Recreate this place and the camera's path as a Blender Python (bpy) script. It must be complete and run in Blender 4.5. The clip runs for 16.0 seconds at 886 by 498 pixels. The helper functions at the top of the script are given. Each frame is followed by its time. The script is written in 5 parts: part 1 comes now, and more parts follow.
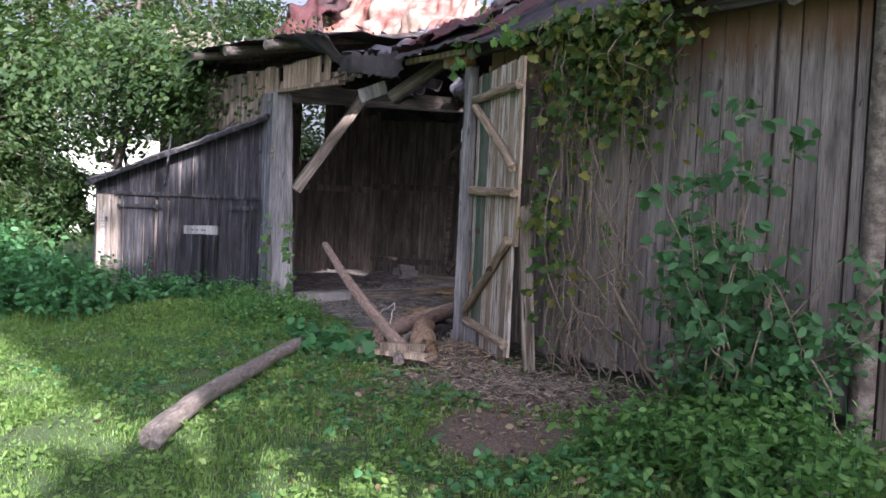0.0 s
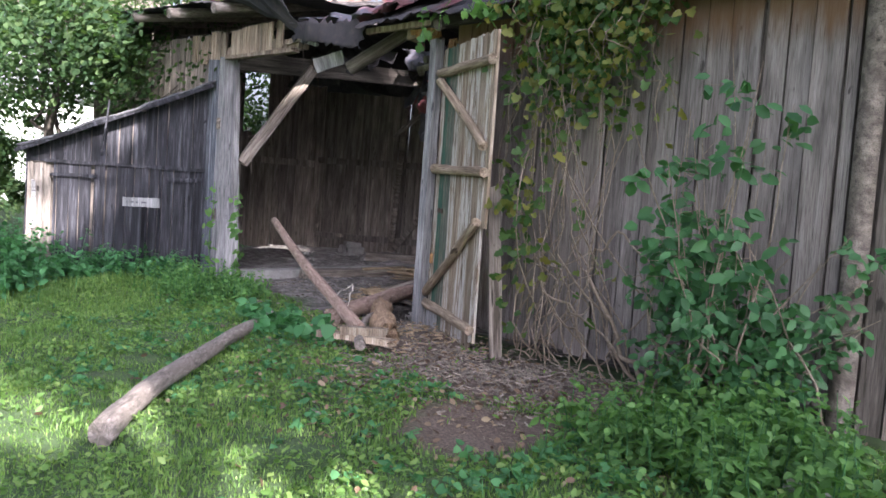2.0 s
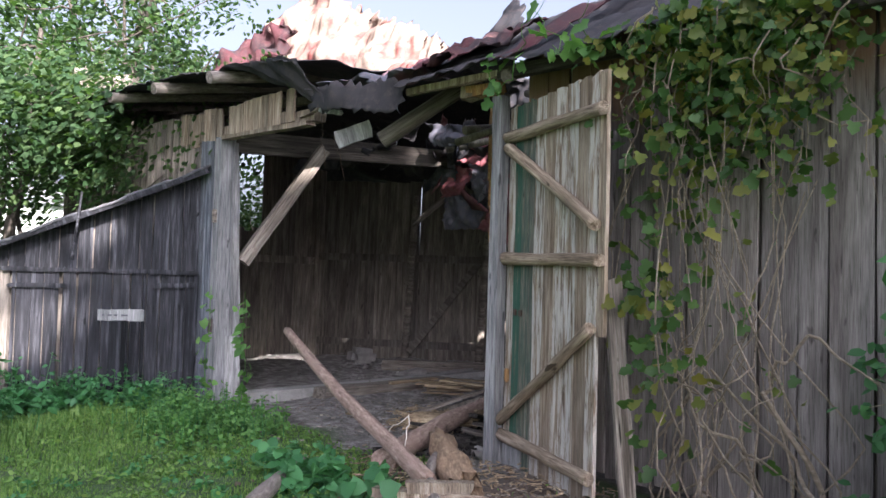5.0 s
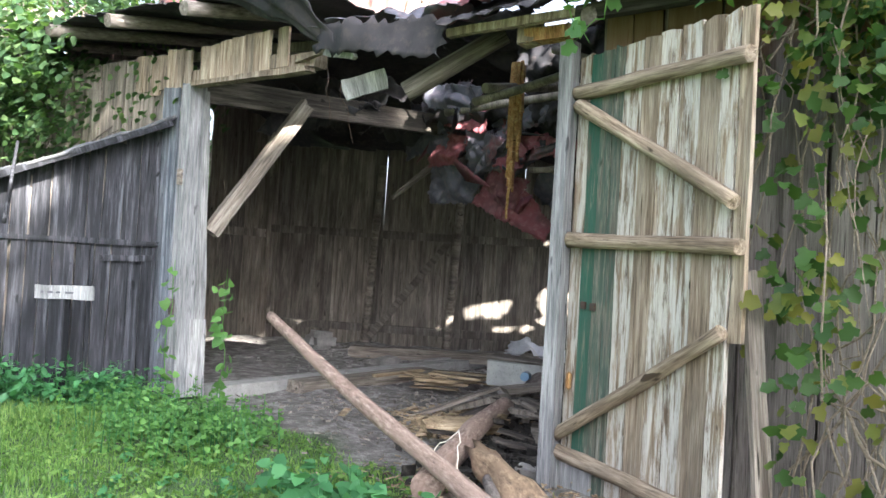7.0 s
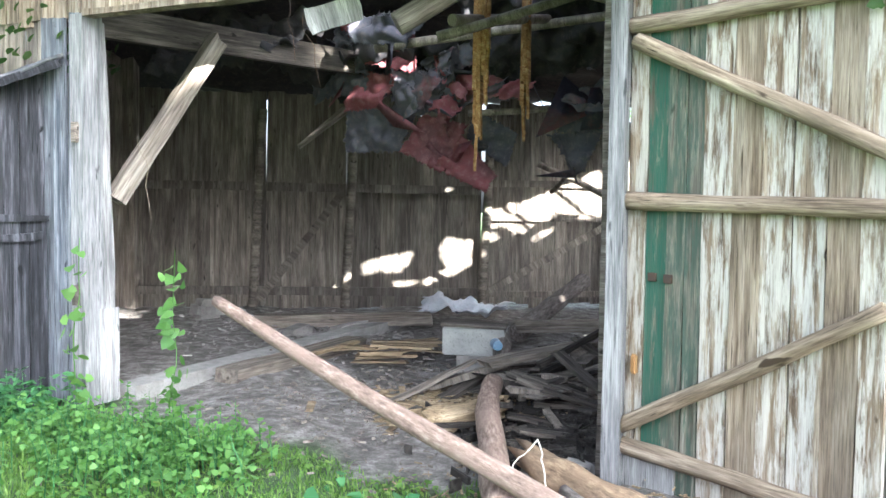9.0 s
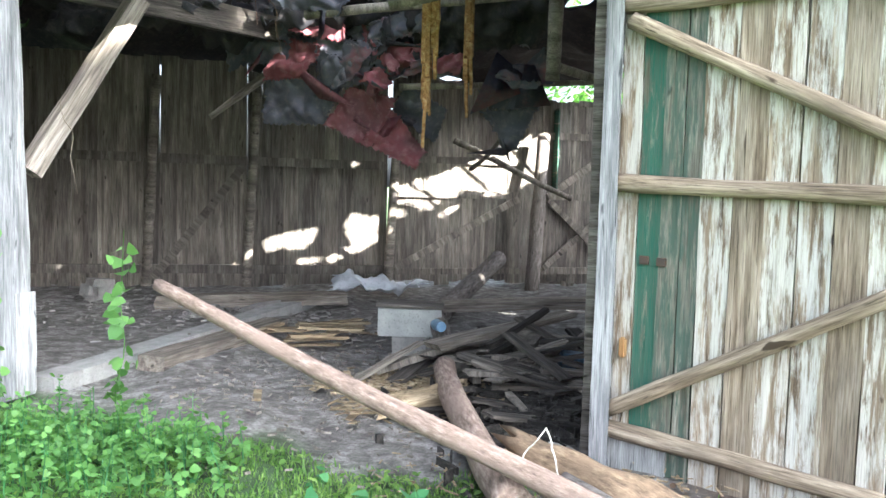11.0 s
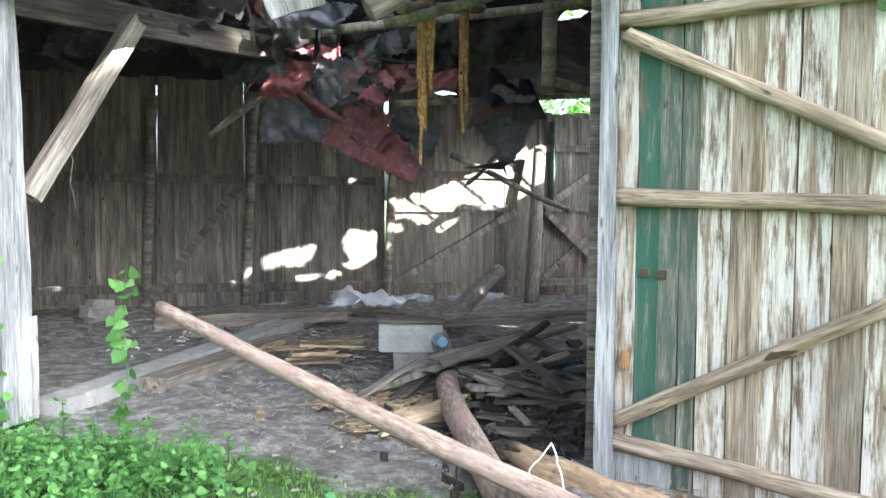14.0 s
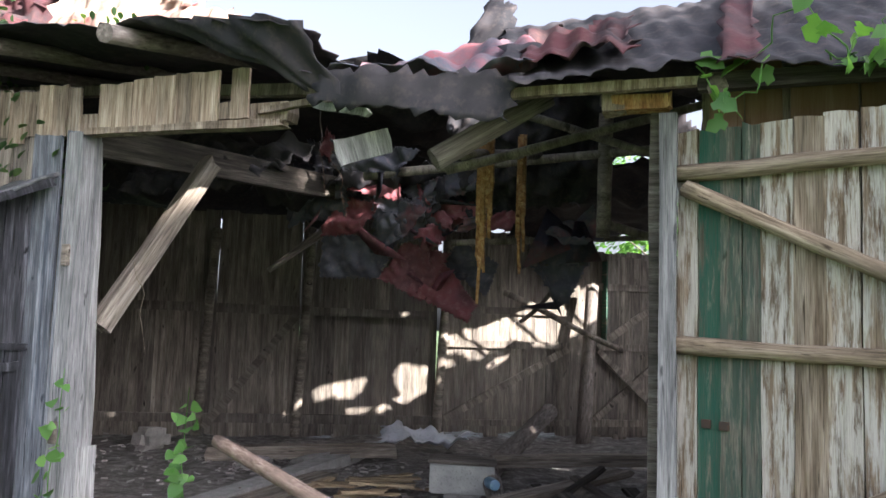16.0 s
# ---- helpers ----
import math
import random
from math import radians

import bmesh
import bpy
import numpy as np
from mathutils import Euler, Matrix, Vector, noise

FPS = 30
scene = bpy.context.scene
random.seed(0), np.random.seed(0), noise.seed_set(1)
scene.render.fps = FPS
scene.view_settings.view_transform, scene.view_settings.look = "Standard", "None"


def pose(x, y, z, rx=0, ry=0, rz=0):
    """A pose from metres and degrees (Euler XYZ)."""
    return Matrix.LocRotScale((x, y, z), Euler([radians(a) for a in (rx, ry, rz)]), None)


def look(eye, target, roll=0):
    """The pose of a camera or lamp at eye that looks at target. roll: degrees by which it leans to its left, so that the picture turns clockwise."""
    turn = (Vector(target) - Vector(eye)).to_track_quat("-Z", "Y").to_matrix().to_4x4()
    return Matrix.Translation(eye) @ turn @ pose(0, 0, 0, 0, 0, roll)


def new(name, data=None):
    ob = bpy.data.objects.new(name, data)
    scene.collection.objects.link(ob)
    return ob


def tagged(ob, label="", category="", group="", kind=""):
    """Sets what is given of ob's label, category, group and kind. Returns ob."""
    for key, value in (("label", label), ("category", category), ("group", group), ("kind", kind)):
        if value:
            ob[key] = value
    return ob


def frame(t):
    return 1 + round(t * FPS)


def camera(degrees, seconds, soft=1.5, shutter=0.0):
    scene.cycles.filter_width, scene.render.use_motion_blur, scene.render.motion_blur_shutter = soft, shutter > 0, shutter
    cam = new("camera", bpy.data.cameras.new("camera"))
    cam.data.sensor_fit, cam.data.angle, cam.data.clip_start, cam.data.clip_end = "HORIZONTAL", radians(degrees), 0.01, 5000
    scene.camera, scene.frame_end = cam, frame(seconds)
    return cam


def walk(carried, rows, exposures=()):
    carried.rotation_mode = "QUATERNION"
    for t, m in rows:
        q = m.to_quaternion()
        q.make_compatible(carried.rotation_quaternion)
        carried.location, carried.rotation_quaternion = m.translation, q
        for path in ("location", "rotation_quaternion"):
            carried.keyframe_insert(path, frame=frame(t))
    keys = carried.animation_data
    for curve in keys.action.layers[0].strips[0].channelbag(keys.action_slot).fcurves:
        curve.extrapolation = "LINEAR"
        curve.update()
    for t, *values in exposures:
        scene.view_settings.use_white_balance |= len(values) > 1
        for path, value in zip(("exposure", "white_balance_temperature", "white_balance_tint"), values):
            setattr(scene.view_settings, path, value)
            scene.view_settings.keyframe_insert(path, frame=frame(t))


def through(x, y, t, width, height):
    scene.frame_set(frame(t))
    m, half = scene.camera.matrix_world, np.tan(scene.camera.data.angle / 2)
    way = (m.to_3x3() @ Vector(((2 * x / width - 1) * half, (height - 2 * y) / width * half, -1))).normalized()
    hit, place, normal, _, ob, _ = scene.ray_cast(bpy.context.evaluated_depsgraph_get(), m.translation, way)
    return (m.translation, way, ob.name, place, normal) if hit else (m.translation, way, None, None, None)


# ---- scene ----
cam = camera(55.6, 16.0, 1.5, 0.25)
SKY, SUN = 0.09, 5.0
EXPOSURES = [(0, 1.83, 5650, 27), (1, 2.36, 5650, 27), (2, 2.36, 5650, 24), (3, 2.11, 5650, 24), (5.5, 2.19, 5650, 20), (6, 2.21, 5650, 20), (6.5, 2.66, 5800, 15), (8, 3.68, 5650, 10), (12.5, 3.83, 5600, 8), (14.5, 3.78, 5600, 8), (15, 3.53, 5600, 8), (15.5, 3.08, 5600, 10), (16, 2.58, 5850, 16)]
PATH = [
    (0, (7.038, -6.268, 1.649), (5.499, -4.993, 1.565), 2.7),
    (0.5, (6.764, -6.266, 1.625), (5.276, -4.936, 1.496), 4.1),
    (1, (6.639, -6.259, 1.63), (5.207, -4.875, 1.445), 4.5),
    (1.5, (6.618, -6.262, 1.649), (5.189, -4.874, 1.477), 4.4),
    (2, (6.574, -6.261, 1.672), (5.145, -4.868, 1.538), 4.0),
    (2.5, (6.389, -6.23, 1.631), (4.915, -4.879, 1.638), 4.6),
    (3, (6.052, -6.135, 1.632), (4.573, -4.788, 1.671), 4.9),
    (3.2, (5.884, -6.11, 1.632), (4.405, -4.765, 1.668), 5.6),
    (5.3, (4.292, -5.261, 1.679), (2.902, -3.828, 1.78), 1.3),
    (5.5, (4.143, -5.195, 1.67), (2.753, -3.764, 1.799), 1.5),
    (6, (3.722, -5.225, 1.676), (2.356, -3.777, 1.871), 2.7),
    (6.5, (3.279, -5.152, 1.661), (1.965, -3.647, 1.751), 3.3),
    (7, (2.89, -5.116, 1.685), (1.648, -3.549, 1.727), 3.3),
    (7.5, (2.447, -5.063, 1.739), (1.289, -3.432, 1.718), 2.3),
    (8, (2.011, -4.968, 1.787), (0.951, -3.274, 1.72), 0.9),
    (10.5, (0.365, -5.018, 1.876), (-0.245, -3.117, 1.767), 2.1),
    (11, (0.351, -5.032, 1.871), (-0.2, -3.115, 1.723), 1.5),
    (11.5, (0.361, -5.032, 1.87), (-0.165, -3.108, 1.72), 1.0),
    (12, (0.355, -5.048, 1.876), (-0.161, -3.121, 1.724), 0.7),
    (12.5, (0.351, -5.059, 1.902), (-0.161, -3.133, 1.745), 0.4),
    (13, (0.337, -5.074, 1.913), (-0.174, -3.144, 1.781), 0.3),
    (13.5, (0.336, -5.072, 1.903), (-0.196, -3.148, 1.786), 0.3),
    (14, (0.335, -5.059, 1.9), (-0.21, -3.139, 1.781), 0.3),
    (14.5, (0.335, -5.069, 1.921), (-0.216, -3.15, 1.811), 0.4),
    (15, (0.304, -5.103, 1.951), (-0.3, -3.196, 1.928), 0.7),
    (15.5, (0.304, -5.119, 1.966), (-0.343, -3.229, 2.066), 1.3),
    (16, (0.291, -5.159, 1.968), (-0.366, -3.279, 2.158), 1.8),
]
walk(cam, [(t, look(eye, target, roll)) for t, eye, target, roll in PATH], EXPOSURES)

# ---- world, sun ----
SUN_DIR = Vector((0.80, -0.343, 0.495)).normalized()
world = bpy.data.worlds.new("world")
scene.world = world
world.use_nodes = True
wn = world.node_tree
sky = wn.nodes.new("ShaderNodeTexSky")
sky.sky_type, sky.sun_disc = "NISHITA", False
sky.sun_elevation, sky.sun_rotation = math.asin(SUN_DIR.z), math.atan2(SUN_DIR.x, SUN_DIR.y)
sky.air_density, sky.dust_density = 1.0, 7.0
grey = wn.nodes.new("ShaderNodeRGBToBW")
haze = wn.nodes.new("ShaderNodeMix")
haze.data_type = "RGBA"
haze.inputs[0].default_value = 0.72
wn.links.new(sky.outputs[0], grey.inputs[0])
wn.links.new(sky.outputs[0], haze.inputs[6])
wn.links.new(grey.outputs[0], haze.inputs[7])
wn.links.new(haze.outputs[2], wn.nodes["Background"].inputs[0])
wn.nodes["Background"].inputs[1].default_value = SKY
sun = new("sun", bpy.data.lights.new("sun", "SUN"))
sun.data.energy, sun.data.angle, sun.data.color = SUN, radians(0.6), (1.0, 0.90, 0.74)
sun.matrix_world = look(SUN_DIR * 40, (0, 0, 0))


# ---- materials ----
def nodes_of(name):
    m = bpy.data.materials.new(name)
    m.use_nodes = True
    nt = m.node_tree
    return m, nt, nt.nodes["Principled BSDF"]


def tex_noise(nt, vec, scale, detail=4.0, rough=0.6):
    n = nt.nodes.new("ShaderNodeTexNoise")
    n.inputs["Scale"].default_value, n.inputs["Detail"].default_value, n.inputs["Roughness"].default_value = scale, detail, rough
    nt.links.new(vec, n.inputs["Vector"])
    return n.outputs["Fac"]


def mapped(nt, scale, per_object=True, island=False):
    """Object coordinates, stretched, and moved for each object so that no two look alike."""
    tc = nt.nodes.new("ShaderNodeTexCoord")
    mp = nt.nodes.new("ShaderNodeMapping")
    mp.inputs["Scale"].default_value = scale
    nt.links.new(tc.outputs["Object"], mp.inputs["Vector"])
    if per_object or island:
        rnd = nt.nodes.new("ShaderNodeNewGeometry").outputs["Random Per Island"] if island else nt.nodes.new("ShaderNodeObjectInfo").outputs["Random"]
        mul = nt.nodes.new("ShaderNodeMath")
        mul.operation = "MULTIPLY"
        mul.inputs[1].default_value = 37.0
        nt.links.new(rnd, mul.inputs[0])
        nt.links.new(mul.outputs[0], mp.inputs["Location"])
    return mp.outputs["Vector"]


def ramp(nt, fac, stops):
    r = nt.nodes.new("ShaderNodeValToRGB")
    e = r.color_ramp.elements
    e[0].position, e[0].color = stops[0][0], (*stops[0][1], 1)
    e[1].position, e[1].color = stops[-1][0], (*stops[-1][1], 1)
    for p, c in stops[1:-1]:
        x = e.new(p)
        x.color = (*c, 1)
    nt.links.new(fac, r.inputs[0])
    return r.outputs[0]


def mix(nt, fac, a, b, mode="MIX"):
    n = nt.nodes.new("ShaderNodeMix")
    n.data_type, n.blend_type = "RGBA", mode
    for sock, v in ((n.inputs[0], fac), (n.inputs[6], a), (n.inputs[7], b)):
        if isinstance(v, (int, float)):
            sock.default_value = v
        elif isinstance(v, tuple):
            sock.default_value = (*v, 1)
        else:
            nt.links.new(v, sock)
    return n.outputs[2]


def value_ramp(nt, fac, lo, hi):
    n = nt.nodes.new("ShaderNodeMapRange")
    n.inputs[1].default_value, n.inputs[2].default_value = lo, hi
    nt.links.new(fac, n.inputs[0])
    return n.outputs[0]


def bump(nt, bs, height, strength=0.4, dist=0.01):
    b = nt.nodes.new("ShaderNodeBump")
    b.inputs["Strength"].default_value, b.inputs["Distance"].default_value = strength, dist
    nt.links.new(height, b.inputs["Height"])
    nt.links.new(b.outputs[0], bs.inputs["Normal"])


def wood(name, dark, mid, light, rough=0.85, axis=2, top_stain=None, paint=None, paint_at=0.5, vary=0.45, grain=1.0):
    """Weathered wood with grain along one local axis, knots, a tone for each board, and worn paint where given."""
    m, nt, bs = nodes_of(name)
    sc = [20.0 * grain] * 3
    sc[axis] = 1.3 * grain
    v = mapped(nt, tuple(sc))
    g = tex_noise(nt, v, 1.0, 6, 0.65)
    sc2 = [5.0] * 3
    sc2[axis] = 1.2
    blot = tex_noise(nt, mapped(nt, tuple(sc2)), 1.0, 3)
    fine = [70.0] * 3
    fine[axis] = 2.5
    f = tex_noise(nt, mapped(nt, tuple(fine)), 1.0, 2)
    c = ramp(nt, g, [(0.36, dark), (0.5, mid), (0.64, light)])
    c = mix(nt, value_ramp(nt, blot, 0.42, 0.75), c, tuple(x * 0.45 for x in mid))
    hair = [150.0] * 3
    hair[axis] = 5.0
    hr = tex_noise(nt, mapped(nt, tuple(hair)), 1.0, 3, 0.7)
    c = mix(nt, 1.0, c, ramp(nt, hr, [(0.34, (0.62, 0.61, 0.6)), (0.5, (1, 1, 1)), (0.68, (1.28, 1.28, 1.28))]), "MULTIPLY")
    speck = [26.0] * 3
    speck[axis] = 9.0
    knots = tex_noise(nt, mapped(nt, tuple(speck)), 0.55, 2, 0.5)
    c = mix(nt, value_ramp(nt, knots, 0.70, 0.76), c, tuple(x * 0.5 for x in dark))
    crack = value_ramp(nt, f, 0.27, 0.36)
    c = mix(nt, crack, tuple(x * 0.35 for x in dark), c)
    if paint:
        pn = tex_noise(nt, mapped(nt, tuple([22.0 if k != axis else 2.6 for k in range(3)])), 1.0, 9, 0.75)
        thin = mix(nt, value_ramp(nt, hr, 0.3, 0.6), mix(nt, 0.5, c, paint), paint)
        c = mix(nt, value_ramp(nt, pn, paint_at - 0.04, paint_at + 0.06), thin, c)
    rnd = nt.nodes.new("ShaderNodeObjectInfo").outputs["Random"]
    tone = ramp(nt, rnd, [(0.0, (1 - vary,) * 3), (0.5, (0.85, 0.83, 0.8)), (1.0, (1.0, 0.98, 0.95))])
    c = mix(nt, 1.0, c, tone, "MULTIPLY")
    if top_stain:
        tc = nt.nodes.new("ShaderNodeTexCoord")
        sp = nt.nodes.new("ShaderNodeSeparateXYZ")
        nt.links.new(tc.outputs["Object"], sp.inputs[0])
        ad = nt.nodes.new("ShaderNodeMath")
        ad.operation = "MULTIPLY_ADD"
        ad.inputs[1].default_value = 0.7
        nt.links.new(blot, ad.inputs[0])
        nt.links.new(sp.outputs[2], ad.inputs[2])
        c = mix(nt, value_ramp(nt, ad.outputs[0], top_stain, top_stain + 0.3), c, mix(nt, 0.8, c, (0.17, 0.095, 0.045)))
    nt.links.new(c, bs.inputs["Base Color"])
    bs.inputs["Roughness"].default_value = rough
    bs.inputs["Specular IOR Level"].default_value = 0.25
    bump(nt, bs, g, 0.7, 0.012)
    return m


WOOD_GREY = wood("weathered_grey_wood", (0.19, 0.168, 0.158), (0.30, 0.276, 0.26), (0.40, 0.372, 0.355), top_stain=2.95, vary=0.3, grain=0.6)
# Blue-grey shed boards, darkened in colour to stand for the trees' shade.
WOOD_SHED = wood("shaded_blue_grey_wood", (0.010, 0.011, 0.014), (0.030, 0.031, 0.038), (0.10, 0.104, 0.122))
WOOD_BLUE = wood("pale_blue_grey_wood", (0.07, 0.085, 0.11), (0.17, 0.19, 0.225), (0.31, 0.335, 0.38))
WOOD_POST = wood("pale_post_wood", (0.22, 0.225, 0.235), (0.39, 0.395, 0.40), (0.54, 0.545, 0.55))
WOOD_TAN = wood("tan_wood", (0.18, 0.135, 0.095), (0.38, 0.31, 0.235), (0.56, 0.49, 0.40))
WOOD_DOOR = wood("door_wood", (0.12, 0.08, 0.05), (0.34, 0.265, 0.19), (0.54, 0.47, 0.38), paint=(0.66, 0.64, 0.59), paint_at=0.50, vary=0.25)
WOOD_GREEN = wood("green_painted_wood", (0.12, 0.11, 0.08), (0.20, 0.19, 0.15), (0.30, 0.28, 0.22), paint=(0.024, 0.098, 0.070), paint_at=0.57, vary=0.3)
WOOD_DULL = wood("dull_green_wood", (0.10, 0.095, 0.075), (0.22, 0.215, 0.175), (0.34, 0.33, 0.28), paint=(0.075, 0.12, 0.095), paint_at=0.50, vary=0.3)
WOOD_BATTEN = wood("batten_wood", (0.13, 0.095, 0.065), (0.33, 0.265, 0.195), (0.52, 0.44, 0.34), axis=0, vary=0.15)
WOOD_INNER = wood("brown_inner_wood", (0.14, 0.124, 0.108), (0.27, 0.24, 0.207), (0.39, 0.352, 0.308), grain=0.7)
WOOD_BEAM = wood("grey_beam_wood", (0.10, 0.085, 0.07), (0.24, 0.21, 0.18), (0.37, 0.34, 0.30), axis=0)
WOOD_BROKEN = wood("fresh_broken_wood", (0.24, 0.105, 0.04), (0.46, 0.26, 0.11), (0.60, 0.42, 0.22), vary=0.2)
WOOD_CHAR = wood("blackened_scrap_wood", (0.03, 0.027, 0.025), (0.075, 0.066, 0.058), (0.15, 0.135, 0.12), axis=0)
WOOD_CHIP = wood("rotten_chip_wood", (0.18, 0.13, 0.08), (0.36, 0.28, 0.18), (0.52, 0.43, 0.30), axis=0)


def bark(name, dark, mid, light):
    m, nt, bs = nodes_of(name)
    v = mapped(nt, (9.0, 34.0, 34.0))
    n1 = tex_noise(nt, v, 1.0, 6, 0.7)
    n2 = tex_noise(nt, mapped(nt, (3.0, 5.0, 5.0)), 1.0, 3)
    c = ramp(nt, n1, [(0.32, dark), (0.52, mid), (0.7, light)])
    c = mix(nt, value_ramp(nt, n2, 0.45, 0.7), c, mid)
    nt.links.new(c, bs.inputs["Base Color"])
    bs.inputs["Roughness"].default_value = 0.9
    bump(nt, bs, n1, 0.8, 0.012)
    return m


BARK_LOG = bark("log_bark", (0.06, 0.05, 0.042), (0.175, 0.15, 0.13), (0.33, 0.295, 0.26))
BARK_RED = bark("reddish_bark", (0.10, 0.068, 0.05), (0.26, 0.185, 0.145), (0.42, 0.34, 0.285))
BARK_TREE = bark("tree_bark", (0.03, 0.025, 0.02), (0.09, 0.075, 0.06), (0.16, 0.14, 0.12))
BARK_ROT = bark("rotten_orange_log", (0.08, 0.052, 0.032), (0.27, 0.185, 0.115), (0.47, 0.35, 0.22))
STEM = bark("vine_stem", (0.09, 0.07, 0.05), (0.22, 0.18, 0.13), (0.38, 0.33, 0.26))


def leafy(name, a, b, c, through=0.35):
    m, nt, bs = nodes_of(name)
    r = nt.nodes.new("ShaderNodeNewGeometry").outputs["Random Per Island"]
    col = ramp(nt, r, [(0.0, a), (0.5, b), (1.0, c)])
    nz = tex_noise(nt, mapped(nt, (1, 1, 1), per_object=False), 2.2, 3)
    col = mix(nt, value_ramp(nt, nz, 0.4, 0.7), col, mix(nt, 0.5, col, a))
    nt.links.new(col, bs.inputs["Base Color"])
    bs.inputs["Roughness"].default_value = 0.5
    bs.inputs["Specular IOR Level"].default_value = 0.35
    tr = nt.nodes.new("ShaderNodeBsdfTranslucent")
    nt.links.new(mix(nt, 1.0, col, (1.5, 1.7, 0.6), "MULTIPLY"), tr.inputs[0])
    ms = nt.nodes.new("ShaderNodeMixShader")
    ms.inputs[0].default_value = through
    nt.links.new(bs.outputs[0], ms.inputs[1])
    nt.links.new(tr.outputs[0], ms.inputs[2])
    nt.links.new(ms.outputs[0], nt.nodes["Material Output"].inputs[0])
    return m


LEAF_TREE = leafy("tree_leaves", (0.032, 0.068, 0.027), (0.056, 0.104, 0.042), (0.098, 0.145, 0.058), 0.42)
LEAF_BUSH = leafy("shrub_leaves", (0.03, 0.095, 0.035), (0.05, 0.145, 0.05), (0.075, 0.19, 0.07), 0.25)
LEAF_VINE = leafy("vine_leaves", (0.030, 0.072, 0.018), (0.065, 0.13, 0.028), (0.22, 0.20, 0.045), 0.35)
LEAF_BRIGHT = leafy("fresh_leaves", (0.065, 0.15, 0.045), (0.105, 0.22, 0.06), (0.16, 0.30, 0.09), 0.4)
LEAF_NETTLE = leafy("nettle_leaves", (0.035, 0.12, 0.045), (0.06, 0.18, 0.065), (0.09, 0.24, 0.09), 0.3)
GRASS = leafy("grass_blades", (0.075, 0.15, 0.036), (0.125, 0.225, 0.055), (0.22, 0.31, 0.095), 0.4)
LITTER = leafy("dead_leaves", (0.07, 0.045, 0.028), (0.15, 0.10, 0.06), (0.30, 0.24, 0.15), 0.05)


def sheet_metal(name, base, other, rust, at=0.5, rough=0.55):
    m, nt, bs = nodes_of(name)
    v = mapped(nt, (1.0, 1.0, 1.0))
    n1 = tex_noise(nt, v, 1.6, 5, 0.65)
    n2 = tex_noise(nt, v, 14.0, 5, 0.7)
    c = mix(nt, value_ramp(nt, n1, at - 0.06, at + 0.1), base, other)
    c = mix(nt, value_ramp(nt, n2, 0.5, 0.7), c, rust)
    nt.links.new(c, bs.inputs["Base Color"])
    bs.inputs["Roughness"].default_value = rough
    bs.inputs["Specular IOR Level"].default_value = 0.15
    bump(nt, bs, n2, 0.3, 0.01)
    return m


TAR_DARK = sheet_metal("dark_roofing_felt", (0.075, 0.076, 0.096), (0.115, 0.113, 0.138), (0.16, 0.14, 0.15), rough=0.6)
# Darker copy of the red roofing, its colour lowered where strong sun falls.
ROOF_RED = sheet_metal("sun_toned_red_roof", (0.075, 0.028, 0.032), (0.045, 0.035, 0.038), (0.10, 0.055, 0.05), rough=0.8)
# Darker copy of the felt; shade on slopes and undersides is in its colour.
ROOF_DARK = sheet_metal("shaded_dark_roof", (0.030, 0.030, 0.034), (0.050, 0.046, 0.050), (0.075, 0.062, 0.06), rough=0.8)
TAR_RED = sheet_metal("faded_red_roofing", (0.215, 0.07, 0.082), (0.15, 0.07, 0.082), (0.26, 0.14, 0.145), rough=0.7)
TAR_MIX = sheet_metal("dark_and_red_roofing", (0.09, 0.09, 0.11), (0.24, 0.09, 0.10), (0.16, 0.13, 0.135), at=0.54, rough=0.65)
# Lit counterpart of the dark roof: pale and red tin, toned for full sun.
TIN_SUN = sheet_metal("sunlit_pale_red_tin", (0.235, 0.185, 0.15), (0.15, 0.045, 0.042), (0.18, 0.095, 0.075), at=0.54, rough=0.6)
SHED_FELT = sheet_metal("shed_roof_felt", (0.055, 0.058, 0.065), (0.09, 0.09, 0.095), (0.14, 0.14, 0.135), rough=0.7)
IRON = sheet_metal("rusty_iron", (0.06, 0.05, 0.045), (0.10, 0.06, 0.04), (0.12, 0.06, 0.03))


def plain(name, a, b, scale=8.0, rough=0.8):
    m, nt, bs = nodes_of(name)
    v = mapped(nt, (1, 1, 1))
    n1 = tex_noise(nt, v, scale, 6, 0.65)
    n2 = tex_noise(nt, v, scale * 9, 3)
    c = ramp(nt, n1, [(0.3, a), (0.7, b)])
    c = mix(nt, value_ramp(nt, n2, 0.55, 0.8), c, tuple(x * 0.6 for x in a))
    nt.links.new(c, bs.inputs["Base Color"])
    bs.inputs["Roughness"].default_value = rough
    bump(nt, bs, n1, 0.4, 0.01)
    return m


CONCRETE = plain("grey_concrete", (0.22, 0.215, 0.20), (0.38, 0.37, 0.35))
BRICK = plain("grey_block", (0.28, 0.285, 0.27), (0.43, 0.43, 0.40), 6)
STONE = plain("field_stone", (0.16, 0.15, 0.14), (0.32, 0.30, 0.28), 5)
BAG = plain("pale_plastic", (0.50, 0.53, 0.58), (0.68, 0.70, 0.74), 4, 0.45)
WHITE = plain("white_paint", (0.55, 0.55, 0.54), (0.72, 0.72, 0.70), 9, 0.6)
BLUE = plain("blue_plastic", (0.10, 0.20, 0.32), (0.20, 0.32, 0.42), 6, 0.4)
INK = plain("dark_ink", (0.05, 0.05, 0.06), (0.08, 0.08, 0.09), 9, 0.7)
ROPE = plain("pale_twine", (0.50, 0.47, 0.40), (0.66, 0.62, 0.54), 20)
